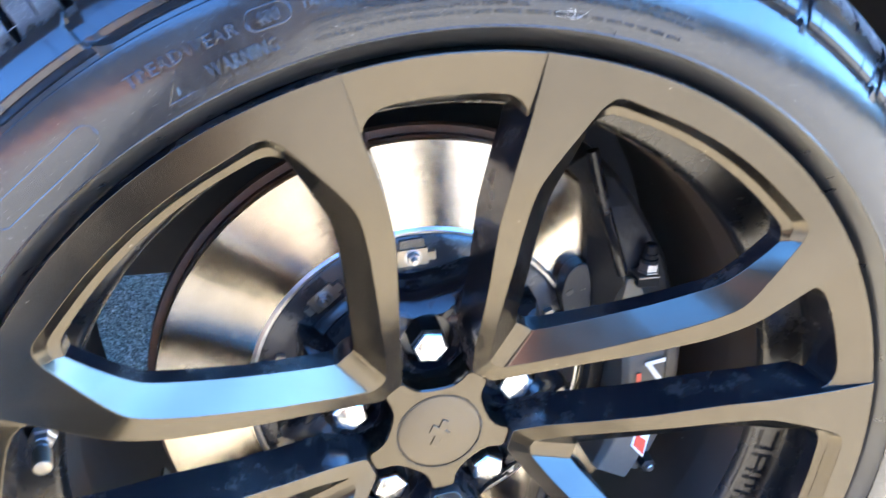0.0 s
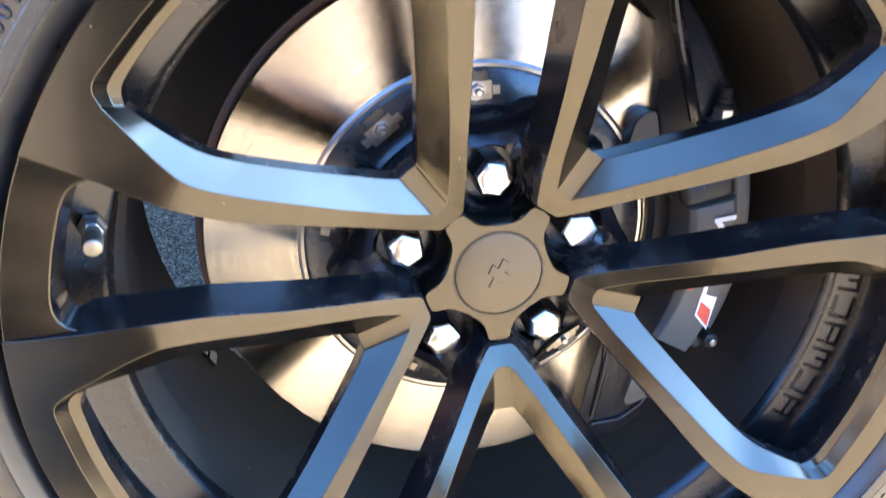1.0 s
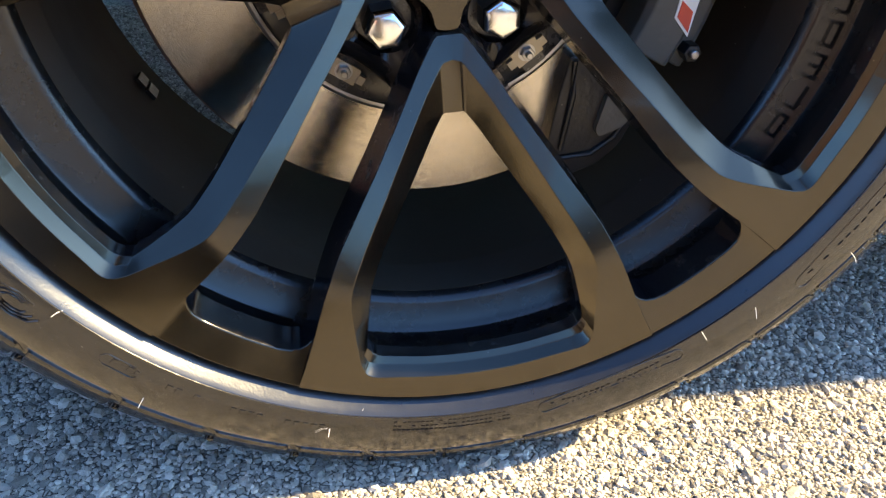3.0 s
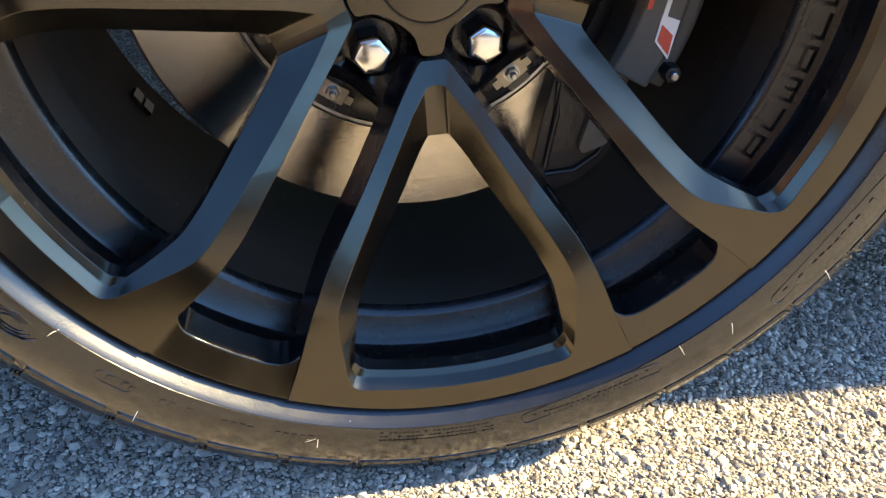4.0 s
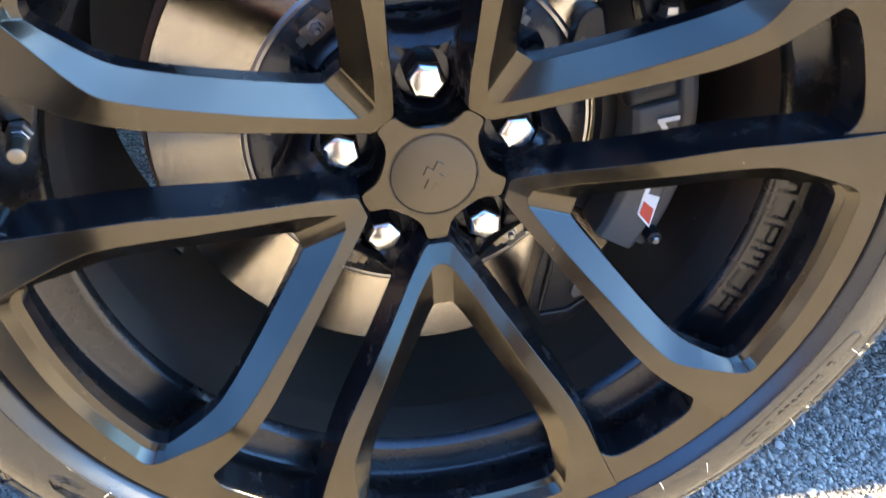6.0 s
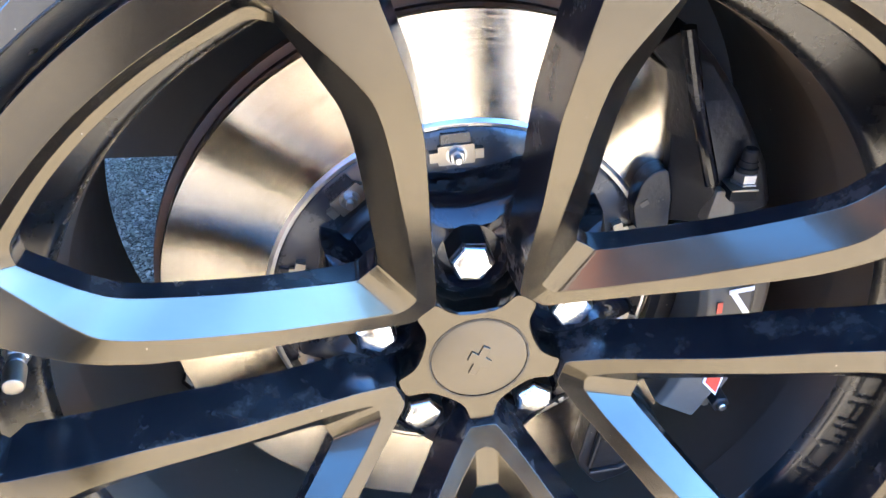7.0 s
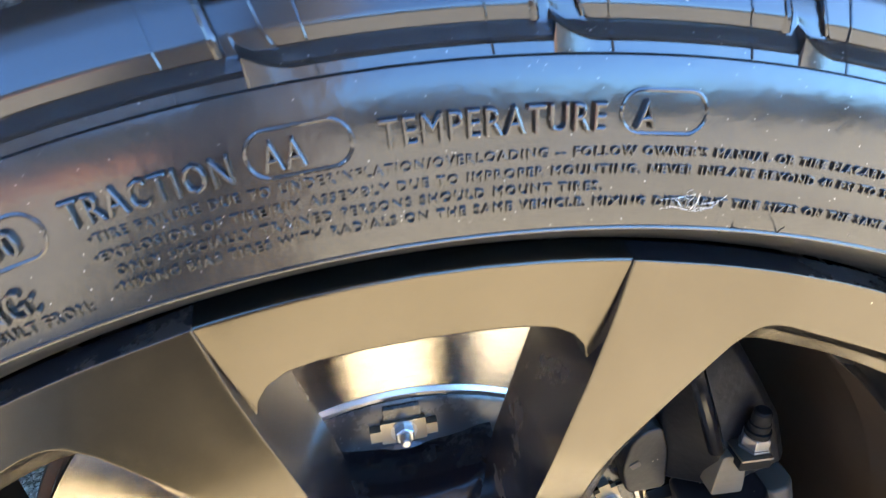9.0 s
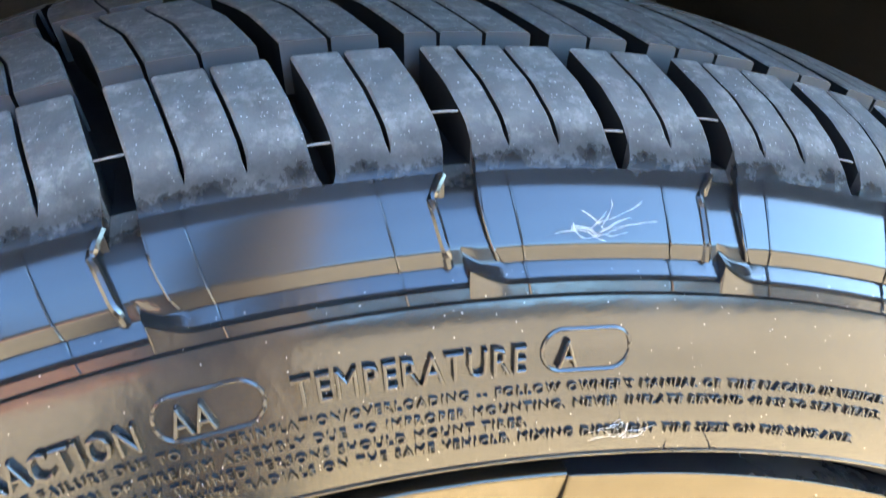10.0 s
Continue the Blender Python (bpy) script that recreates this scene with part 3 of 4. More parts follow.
def carcass():
    """The tyre's skin. The wide groove comes down over the shoulder between a zigzag wall and a curved one, and the mesh's columns run along both."""
    inner = [(.0830, .3255), (.0640, .3385), (.0400, .3450), (0.0, .3500), (-.10, .3500), (-.165, .3430), (-.203, .3100), (-.205, .2900), (-.200, .2655)]
    floor_pts = [(.0735, .3352)] + inner[1:]
    between = [.03, .10, .16, .22, .274, .284, .33, .38, .48, .60, .75, .90, .97]
    columns = [("a", i / 12) for i in range(1, 12)] + [("l", -.05), ("l", .05)] + [("b", x) for x in between] + [("r", -.05), ("r", .05)]
    span = [.3120, .3200, .3310, .3349]

    def angle(kind, x, r, gap):
        left = float(np.interp(r, span, [-.58, -.58, -.97, -.50]))
        right = float(np.interp(r, [.3120, .3185, .3205, .3225, .3290, .3349], [1.60, 1.38, 1.05, .85, .56, .52]))
        return {"a": right - gap + (left + gap - right) * x, "l": left + x, "b": left + (right - left) * x, "r": right + x}[kind]
    verts, faces = [], []
    for k in range(36):
        tooth, gap = TEETH[-k], GAPS[-k]
        for kind, x in columns:
            d0 = angle(kind, x, .3172, gap)
            sunk = kind == "b" or (kind, x) in (("l", .05), ("r", -.05))
            ring_pts = [(h, r, tooth - d0) for h, r in SIDE]
            ring_pts += [(h, r, tooth - angle(kind, x, r, gap)) for h, r in shoulder(d0, sunk)]
            end = ring_pts[-1][2]
            ring_pts += [(h, r, end) for h, r in (floor_pts if sunk else inner)]
            verts += [polar(r, a, h) for h, r, a in ring_pts]
    n, count = len(SIDE) + SHOULDER + len(inner), 36 * len(columns)
    for i in range(count):
        j = (i + 1) % count
        for q in range(n - 1):
            faces.append((i * n + q, i * n + q + 1, j * n + q + 1, j * n + q))
    return verts, faces


cv, cf = carcass()
me = bpy.data.meshes.new("sidewall")
me.from_pydata([tuple(v) for v in cv], [], cf)
sidewall = finish("sidewall", me, RUBBER, tyre, "glossy black sidewall with moulded lettering", AXLE)
me.materials.append(BEAD)
me.materials.append(GROOVE)
n_prof = len(SIDE) + SHOULDER + 9 - 1
idx = np.zeros(len(me.polygons), int)
for q in range(1, 6):
    idx[q::n_prof] = 1
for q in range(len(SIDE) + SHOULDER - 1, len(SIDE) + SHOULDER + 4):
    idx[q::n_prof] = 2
me.materials.append(TREAD)
for q in range(len(SIDE) + 6, len(SIDE) + SHOULDER - 1):
    idx[q::n_prof] = 3
me.polygons.foreach_set("material_index", idx)


def channel_edges():
    """Rounded moulded lips along both walls of the channels over the shoulder."""
    pieces = []
    for tooth in TEETH:
        for rs, ds, thick in (((.3197, .3230, .3270, .3310, .3330, .3347), (-.60, -.70, -.84, -1.00, -.78, -.55), .00095),
                              ((.3203, .3225, .3258, .3290, .3320, .3347), (1.04, .86, .70, .57, .54, .52), .00040)):
            line = [polar(r - .0001, tooth - d, block_face(r) - .0003) for r, d in zip(rs, ds)]
            fine = []
            for p, q in zip(line, line[1:]):
                fine += [p.lerp(q, t) for t in (0, .33, .67)]
            pieces.append(tube(fine + [line[-1]], thick, 8))
    return joined(*pieces)


ce_v, ce_f = channel_edges()
me = bpy.data.meshes.new("channel_edge")
me.from_pydata(ce_v, [], ce_f)
tagged(finish("channel_edge", me, RUBBER, tyre, "", AXLE), kind="stuff")


edge = [(.0981 + .00045 * math.sin(math.pi * q / 4), .2803 + .00045 * math.cos(math.pi * q / 4)) for q in range(8)]
ring("protector_edge", edge, RUBBER, tyre, "", 240)


def crown(h):
    """Radius of the worn tread at h."""
    return float(np.interp(h, [-.20, -.19, -.165, -.14, -.08, 0, .02, .04, .055, .068, .0755, .080, .0825, .0838, .0850],
                           [.335, .343, .3515, .3572, .361, .360, .3582, .3552, .3525, .3477, .3433, .3395, .3367, .3349, .3332]))


def lean(h):
    return float(np.interp(h, [-.19, -.05, -.012, .0, .012, .0265, .047, .0555, .0768, .083], [9.0, 6.0, 4.4, 3.8, 3.1, 2.1, 1.2, .9, .1, 0.0]))


def tread_block(spans, h0, h1, steps=7, blind=()):
    """Block between two grooves, split by sipes: spans of degrees, from h0 (outwards) to h1."""
    pieces = []
    for a_, b_ in spans:
        verts, faces = [], []
        for i in range(steps + 1):
            h = h0 + (h1 - h0) * (i / steps) ** (1.7 if h0 > .08 else 1)
            r, s = crown(h), lean(h)
            shut = 1 - (1 - (1 - min(1.0, max(0.0, .0847 - h) / .0036)) ** 2) ** .5 if h0 > .08 else 0.0     # blind grooves and sipes end before the shoulder
            close = max(0.0, min(1.0, (h - .0790) / .002)) if h0 > .08 else 0.0
            a, b = a_ + (.20 * max(0.0, min(1.0, (h - .0795) / .0043)) if h0 > .08 and a_ == .32 else 0.0), b_
            a = a - .5 * shut if a_ in blind else a - .04 * close if (a_, b_) != spans[0] else a
            b = b + .5 * shut if b_ in blind else b + .04 * close if (a_, b_) != spans[-1] else b
            for rad, ang in ((r - .0115, a), (r - .0004, a + .03 * (1 - close)), (r, a + .12 * (1 - close)), (r, b - .12 * (1 - close)), (r - .0004, b - .03 * (1 - close)), (r - .0115, b)):
                verts.append(polar(rad, ang + s, h))
        for i in range(steps):
            for q in range(5):
                faces.append((i * 6 + q, i * 6 + q + 1, i * 6 + q + 7, i * 6 + q + 6))
        faces += [tuple(range(6)), tuple(range(steps * 6 + 5, steps * 6 - 1, -1))]
        pieces.append((verts, faces))
    return joined(*pieces)


# outer rib: wide groove at each tooth, a blind groove between two teeth, fine sipes in the blocks
def pitch_blocks(gap):
    """The four kinds of block that fill one pitch of the two outer ribs."""
    f = (gap - .84) / 9.16
    one = [(.32, .32 + 1.64 * f), (.40 + 1.64 * f, .40 + 3.28 * f)]
    two = [(1.06 + 3.28 * f, 1.06 + 5.14 * f), (1.14 + 5.14 * f, 1.14 + 6.86 * f), (1.22 + 6.86 * f, gap - .52)]
    pieces = (tread_block(one, .0849, .0560, 20, (one[-1][1],)), tread_block(two, .0849, .0560, 20, (two[0][0],)),
              tread_block(one, .0480, .0040, 8), tread_block(two, .0480, .0040, 8))
    return [mesh_object("tread_block", *piece, TREAD, tyre) for piece in pieces]


kinds = {gap: pitch_blocks(gap) for gap in (9.1, 10.0, 10.9)}


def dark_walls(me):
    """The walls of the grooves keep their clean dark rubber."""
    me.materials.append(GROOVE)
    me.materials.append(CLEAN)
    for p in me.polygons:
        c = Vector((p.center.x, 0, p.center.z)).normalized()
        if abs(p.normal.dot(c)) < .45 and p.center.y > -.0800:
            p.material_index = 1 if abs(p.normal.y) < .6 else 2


placed = set()
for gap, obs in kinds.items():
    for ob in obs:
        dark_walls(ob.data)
for tooth, gap in zip(TEETH, GAPS):
    for ob in kinds[gap]:
        o = ob
        if gap in placed:
            o = ob.copy()
            scene.collection.objects.link(o)
        o.matrix_basis = spin(tooth, HUB)
    placed.add(gap)
# thin rubber flash left across the shoulder grooves
flash = []
for tooth, gap in zip(TEETH, GAPS):
    for d, half, h in ((-0.10, .46, .0735), (.73 + 3.28 * (gap - .84) / 9.16, .38, .0775)):
        r, a = crown(h) - .0012, tooth + d + lean(h)
        flash.append(tube([polar(r, a - half, h), polar(r + .0002, a, h + .0006), polar(r, a + half, h)], .00022, 5))
me = bpy.data.meshes.new("groove_flash")
me.from_pydata(*(lambda v, f: (v, [], f))(*joined(*flash)))
tagged(finish("groove_flash", me, FLASH, tyre, "pale rubber flash", AXLE), kind="stuff")
rest = []
for k in range(72):
    for h0, h1 in ((-.0040, -.0560), (-.0640, -.1160), (-.1250, -.1880)):
        rest.append(moved(tread_block([(.2, 2.4), (2.46, 4.72)], h0, h1, 3), spin(5 * k)))
rest_v, rest_f = joined(*rest)
me = bpy.data.meshes.new("inner_tread")
me.from_pydata(rest_v, [], rest_f)
tagged(finish("inner_tread", me, TREAD, tyre, "", AXLE), kind="stuff")
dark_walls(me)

# ---- brake disc ----
disc = thing("brake_disc", (0, .0, HUB), "brushed steel brake disc with black bolted hat", "brake disc")
DISC_AT = .048
ring("rotor", [(-DISC_AT, .1215), (-DISC_AT, .1872), (-DISC_AT - .0008, .1880), (-DISC_AT - .010, .1880), (-DISC_AT - .010, .1215)], DISC, disc, "circular-brushed friction face", 180, m=Matrix())
ring("inner_land", [(-DISC_AT + .0012, .1218), (-DISC_AT + .0014, .1240), (-DISC_AT + .0003, .1262), (-DISC_AT - .002, .1262), (-DISC_AT - .002, .1218)], STEEL, disc, "bright turned inner edge", 120, m=Matrix())
ring("rotor_edge", [(-DISC_AT - .010, .124), (-DISC_AT - .010, .1868), (-DISC_AT - .022, .1868), (-DISC_AT - .0225, .1882), (-DISC_AT - .033, .1882), (-DISC_AT - .034, .124)], DISC_EDGE, disc, "rust-brown vented edge", 180, m=Matrix())
ring("shield_edge", [(-.062, .1885), (-.062, .1935), (-.068, .1945), (-.068, .1885)], DISC_EDGE, disc, "rough rusty shield edge", 180, m=Matrix())
ring("hat", [(-.0462, .1216), (-.0445, .1185), (-.0435, .0975), (-.0405, .0945), (-.0385, .0905), (-.0395, .0885), (-.0350, .0855), (-.0240, .0790), (-.0200, .0760), (-.0200, .01), (-.06, .01), (-.06, .1216)], HAT, disc, "black disc hat", 120, m=Matrix())
clip_v, clip_f = joined(moved(prism(rounded([(-.006, -.0105), (.006, -.0105), (.006, .0105), (-.006, .0105)], .001), .0432, .0455), Matrix()),
                        prism([(-.003, -.0155), (.003, -.0155), (.003, -.0105), (-.003, -.0105)], .0420, .0475),
                        prism([(-.003, .0105), (.003, .0105), (.003, .0155), (-.003, .0155)], .0420, .0475))
base_v, base_f = prism(rounded([(-.004, -.0085), (.0125, -.0085), (.0125, .0085), (-.004, .0085)], .001), .0422, .0462)


def flipped(piece):
    """Shapes given behind the wheel's face: outwards to inwards."""
    return [(v[0], -v[1], v[2]) for v in piece[0]], piece[1]


for k in range(10):
    a = 95.3 + 36 * k
    m = spin(a)
    off = Matrix.Translation((.1075, 0, 0))
    cv2, cf2 = joined(flipped((clip_v, clip_f)))
    cv2 = [(x, y - .0025, z) for x, y, z in cv2]
    clip = mesh_object("disc_clip", cv2, cf2, CLIP, disc, "", m @ off)
    bolt_v, bolt_f = joined(lathe([(-.044, .0062), (-.0405, .0062)], 20), lathe([(-.0405, .0048), (-.0370, .0048), (-.0365, .0042)], 6), lathe([(-.0368, .0024), (-.0325, .0024), (-.0318, .0018)], 12))
    mesh_object("disc_bolt", bolt_v, bolt_f, STEEL, clip, "", Matrix())
    mesh_object("hat_lug", *flipped((base_v, base_f)), HAT, disc, "", m @ off)

# ---- brake caliper ----
caliper = thing("brake_caliper", (0, 0, HUB), "dark grey fixed brake caliper with a red and white badge", "brake caliper")


def arc_box(a0, a1, r0, r1, h0, h1, steps=16, bulge=0.0):
    verts, faces = [], []
    for i in range(steps + 1):
        t = i / steps
        a = a0 + (a1 - a0) * t
        b = bulge * math.sin(math.pi * t)
        verts += [polar(r0, a, h0), polar(r0 - b * .3, a, h1 - .004), polar(r0 + .004, a, h1 + b), polar(r1 - .005, a, h1 + b), polar(r1, a, h1 - .005), polar(r1, a, h0)]
    for i in range(steps):
        for q in range(6):
            p = (q + 1) % 6
            faces.append((i * 6 + q, i * 6 + p, i * 6 + 6 + p, i * 6 + 6 + q))
    faces += [tuple(range(6)), tuple(range(steps * 6 + 5, steps * 6 - 1, -1))]
    return verts, faces


mesh_object("caliper_body", *arc_box(-27, 14, .1425, .1790, -.040, -.0045, 24, .002), CALIPER, caliper, "", bevel=.0015)
mesh_object("caliper_end", *arc_box(14.2, 23, .1390, .1800, -.042, -.0085, 8, .002), IRON, caliper, "dirty black upper end", bevel=.003)
mesh_object("caliper_bridge", *arc_box(-26, 20, .1795, .1960, -.120, -.016, 20), CALIPER, caliper, "", bevel=.002)
mesh_object("caliper_back", *arc_box(-34, 30, .1520, .2000, -.130, -.090, 20), IRON, caliper, "")
mesh_object("mounting_bracket", *prism(rounded([(.100, -.078), (.138, -.098), (.156, -.124), (.146, -.148), (.131, -.163), (.109, -.172), (.0905, -.148), (.0945, -.108)], .005), -.050, -.030), IRON, caliper, "dirty cast mounting bracket", bevel=.003)
mesh_object("bracket_boss", *prism(rounded([(.1235, -.1330), (.1290, -.1050), (.1490, -.1235), (.1435, -.1315), (.1265, -.1385)], .003), -.032, -.0245), BOSS, caliper, "pale dusty boss", bevel=.0015)
for rib in ([polar(.132, -39, -.029), polar(.150, -46, -.028), polar(.180, -56, -.0285)], [polar(.186, -57, -.029), polar(.197, -51, -.0285), polar(.1985, -45, -.029), polar(.193, -40, -.029)]):
    mesh_object("bracket_rib", *tube(rib, .0022, 8), IRON, caliper)
mesh_object("brake_pad", *arc_box(-26, 18, .128, .178, -.0475, -.040, 16), IRON, caliper, "dark brake pad")


def badge(name, r, a, w, t, slant, mat, parent, label="", h=-.0018):
    """A flat slanted mark on the caliper's face: w along the arc, t along the radius."""
    v, f = prism([(-t / 2 - slant, -w / 2), (t / 2 - slant, -w / 2), (t / 2 + slant, w / 2), (-t / 2 + slant, w / 2)], h - .0006, h)
    m = spin(a) @ Matrix.Translation((r, 0, 0))
    return mesh_object(name, v, f, mat, parent, label, m, smooth=False)


for name, corners, up, mat, words in (
        ("badge_edge", [(.1553, -.0462), (.1668, -.0585), (.1700, -.0325), (.1570, -.0285)], -.0020, WHITE, "white badge outline"),
        ("badge_block", [(.1568, -.0455), (.1662, -.0556), (.1668, -.0420), (.1582, -.0350)], -.0014, RED, "red badge block"),
        ("badge_bar", [(.1570, -.0300), (.1602, -.0310), (.1622, -.0150), (.1590, -.0150)], -.0016, WHITE, "white badge bar")):
    mesh_object(name, *prism(corners, up - .0012, up), mat, caliper, words, smooth=False)
for a, w, t, s in ((2.2, .0030, .014, .0), (6.4, .018, .0045, -.0055), (10.0, .0032, .016, 0)):
    badge("badge_bar", .1660, a, w, t, s, WHITE, caliper, "white badge bar", -.0016)
badge("badge_mark", .1490, -8.2, .0075, .0035, .0, RED, caliper, "small red mark", -.0016)
badge("badge_mark", .1530, 6.0, .0080, .0035, .0, RED, caliper, "small red mark", -.0016)
for r, a in ((.189, -22),):
    bolt = mesh_object("caliper_bolt", *lathe([(-.03, .0065), (-.006, .0065), (-.005, .0058)], 6), IRON, caliper, "", Matrix.Translation(polar(r, a, 0)), bevel=.0004)
    mesh_object("bolt_tip", *lathe([(-.006, .003), (-.002, .003), (-.0015, .0022)], 12), STEEL, bolt)

# upright and bracket above the caliper
knuckle = thing("suspension_upright", (0, 0, HUB), "dirty black cast suspension upright with a bolt", "suspension")
STATIONS = ((.1921, 60.5, .2116, 61.0, .2125, 59.5), (.1890, 55.2, .1976, 56.4, .2085, 52.5), (.1790, 50.8, .1839, 50.5, .2048, 45.0), (.1640, 45.0, .1744, 44.1, .2016, 37.8), (.1480, 36.6, .1656, 34.4, .2010, 29.9), (.1370, 25.0, .1625, 24.0, .1980, 22.0))


def upright():
    """A cast arm with a ridge along it: a dull flank on one side, a broad web on the other."""
    verts, faces = [], []
    for r0, a0, r1, a1, r2, a2 in STATIONS:
        verts += [polar(r0, a0, -.090), polar(r0, a0, -.040), polar(r1 - .0035, a1, -.0225), polar(r1, a1, -.0185), polar(r1 + .0035, a1 - .6, -.0225), polar(r2 - .004, a2, -.0265), polar(r2, a2, -.031), polar(r2, a2, -.090)]
    for i in range(len(STATIONS) - 1):
        for q in range(7):
            faces.append((i * 8 + q, i * 8 + q + 1, i * 8 + q + 9, i * 8 + q + 8))
    faces += [tuple(range(8)), tuple(range(len(verts) - 1, len(verts) - 9, -1))]
    return verts, faces


mesh_object("upright_arm", *upright(), IRON, knuckle, "", bevel=.0012)
mesh_object("upright_rib", *tube([polar(.2116, 61, -.0195), polar(.1976, 56.4, -.0192), polar(.1839, 50.5, -.0188), polar(.1744, 44.1, -.0185), polar(.1656, 34.8, -.0185)], .0042, 12), POCKET, knuckle, "glossy black rib")
mesh_object("upright_boss", *prism(rounded([(.1395, .0905), (.1445, .0905), (.1535, .0800), (.1545, .066), (.1375, .066), (.1380, .0760)], .002), -.040, -.0165), BOSS, knuckle, "pale dusty boss", bevel=.001)
ear = [polar(r, a, 0) for r, a in ((.1337, 40.7), (.1430, 41.5), (.1513, 39.7), (.1456, 33.2), (.1359, 24.0), (.1168, 27.5), (.1212, 35.5))]
mesh_object("caliper_ear", *prism(rounded([(p.x, p.z) for p in ear], .004), -.060, -.035), IRON, knuckle, "", bevel=.0012)
mesh_object("ear_mark", *prism(rounded([(.1020, .0735), (.1065, .0765), (.1085, .0735), (.1040, .0705)], .0008), -.0355, -.0344), CALIPER, knuckle, "", smooth=False)
mesh_object("bolt_bracket", *prism(rounded([(.1450, .086), (.1450, .0935), (.1600, .0935), (.1620, .086)], .0015), -.032, -.0110), GROOVE, knuckle, "", bevel=.0008)
mesh_object("bracket_plate", *prism([(.1440, .0937), (.1440, .0950), (.1600, .0950), (.1600, .0937)], -.030, -.0085), CLIP, knuckle, "thin bright plate", bevel=.0003)
bolt = mesh_object("upright_bolt", *lathe([(0, .0082), (.0015, .0082), (.0016, .0072), (.0068, .0072), (.0075, .0064)], 6), STEEL, knuckle, "steel hex with dark rubber cap", look((.1550, .0180, .0952), (.1550, .0180, -.9)) @ Matrix.Rotation(radians(-90), 4, "X"), bevel=.0004)
mesh_object("bolt_cap", *lathe([(.0072, .0062), (.0100, .0062), (.0106, .0052), (.0138, .0052), (.0144, .0046), (.0200, .0044), (.0212, .0036), (.0215, .0015)], 18), GROOVE, bolt)

# ---- car body over the wheel ----
car = thing("car_body", (0, 0, 0), "black car flank with flared wheel arch over the wheel", "car")


def flank():
    """Outer skin with the arch: from the arch lip or the sill up to the bonnet."""
    verts, faces = [], []
    xs = [-1.6, -1.0, -.7, -.52] + [-.47 * math.cos(math.pi * i / 24) for i in range(25)] + [.52, .7, 1.0, 1.6, 2.4]
    for x in xs:
        inside = abs(x) <= .4701
        lip = HUB + math.sqrt(max(0.0, .47 ** 2 - x * x)) if inside else .22
        flare = float(np.interp(x, [-.7, -.5, -.32, -.2, .2, .32, .43, .50, .56], [0, .04, .070, .106, .102, .054, .046, .012, 0]))
        for i in range(8):
            z = lip + (1.0 - lip) * i / 7
            y = float(np.interp(z, [.22, .45, .6, .8, 1.0], [-.022, -.044, -.059, -.078, -.05])) - flare * float(np.interp(i, [0, 2, 7], [1, 1, 0]))
            verts.append((x, y, z))
        verts += [(x, .4, 1.06), (x, 1.7, 1.06)]
    n = 10
    for i in range(len(xs) - 1):
        for q in range(n - 1):
            faces.append((i * n + q, (i + 1) * n + q, (i + 1) * n + q + 1, i * n + q + 1))
    return verts, faces


fl = mesh_object("flank", *flank(), BODY, car)
sol = fl.modifiers.new("thickness", "SOLIDIFY")
sol.thickness, sol.offset = .012, 0
far_v, far_f = prism([(-1.6, .22), (2.4, .22), (2.4, 1.06), (-1.6, 1.06)], -1.75, -1.70)
mesh_object("far_flank", far_v, far_f, BODY, car, smooth=False)
for name, x0, x1 in (("nose_panel", 2.385, 2.40), ("tail_panel", -1.60, -1.585)):
    end_v, end_f = prism([(x0, .66), (x1, .66), (x1, 1.05), (x0, 1.05)], -1.70, .02)
    mesh_object(name, end_v, end_f, BODY, car, smooth=False)
mesh_object("air_deflector", *prism(rounded([(.388, .205), (.392, .186), (.520, .104), (.600, .100), (.600, .300), (.430, .300)], .012), -.42, -.004), DEFLECTOR, car, "dusty brown plastic air deflector", bevel=.004)
liner_v, liner_f = revolve([(.06, .452), (-.50, .452), (-.50, .440), (.06, .440)], 48, True, -6, 186)
mesh_object("wheel_liner", liner_v, liner_f, LINER, car, "black plastic wheel-arch liner", AXLE)
back = [(.452 * math.cos(radians(a)), .452 * math.sin(radians(a))) for a in range(-14, 195, 8)]
bv, bf = prism([(x, max(z, -.116)) for x, z in back], -.515, -.502)
mesh_object("inner_panel", bv, bf, LINER, car, "dark inner wing panel", AXLE)

# ---- moulded lettering ----
SIDE_R, SIDE_H = [p[1] for p in SIDE[5:]] + [.3139], [p[0] for p in SIDE[5:]] + [.0947]


def wall(r):
    return float(np.interp(r, SIDE_R, SIDE_H))


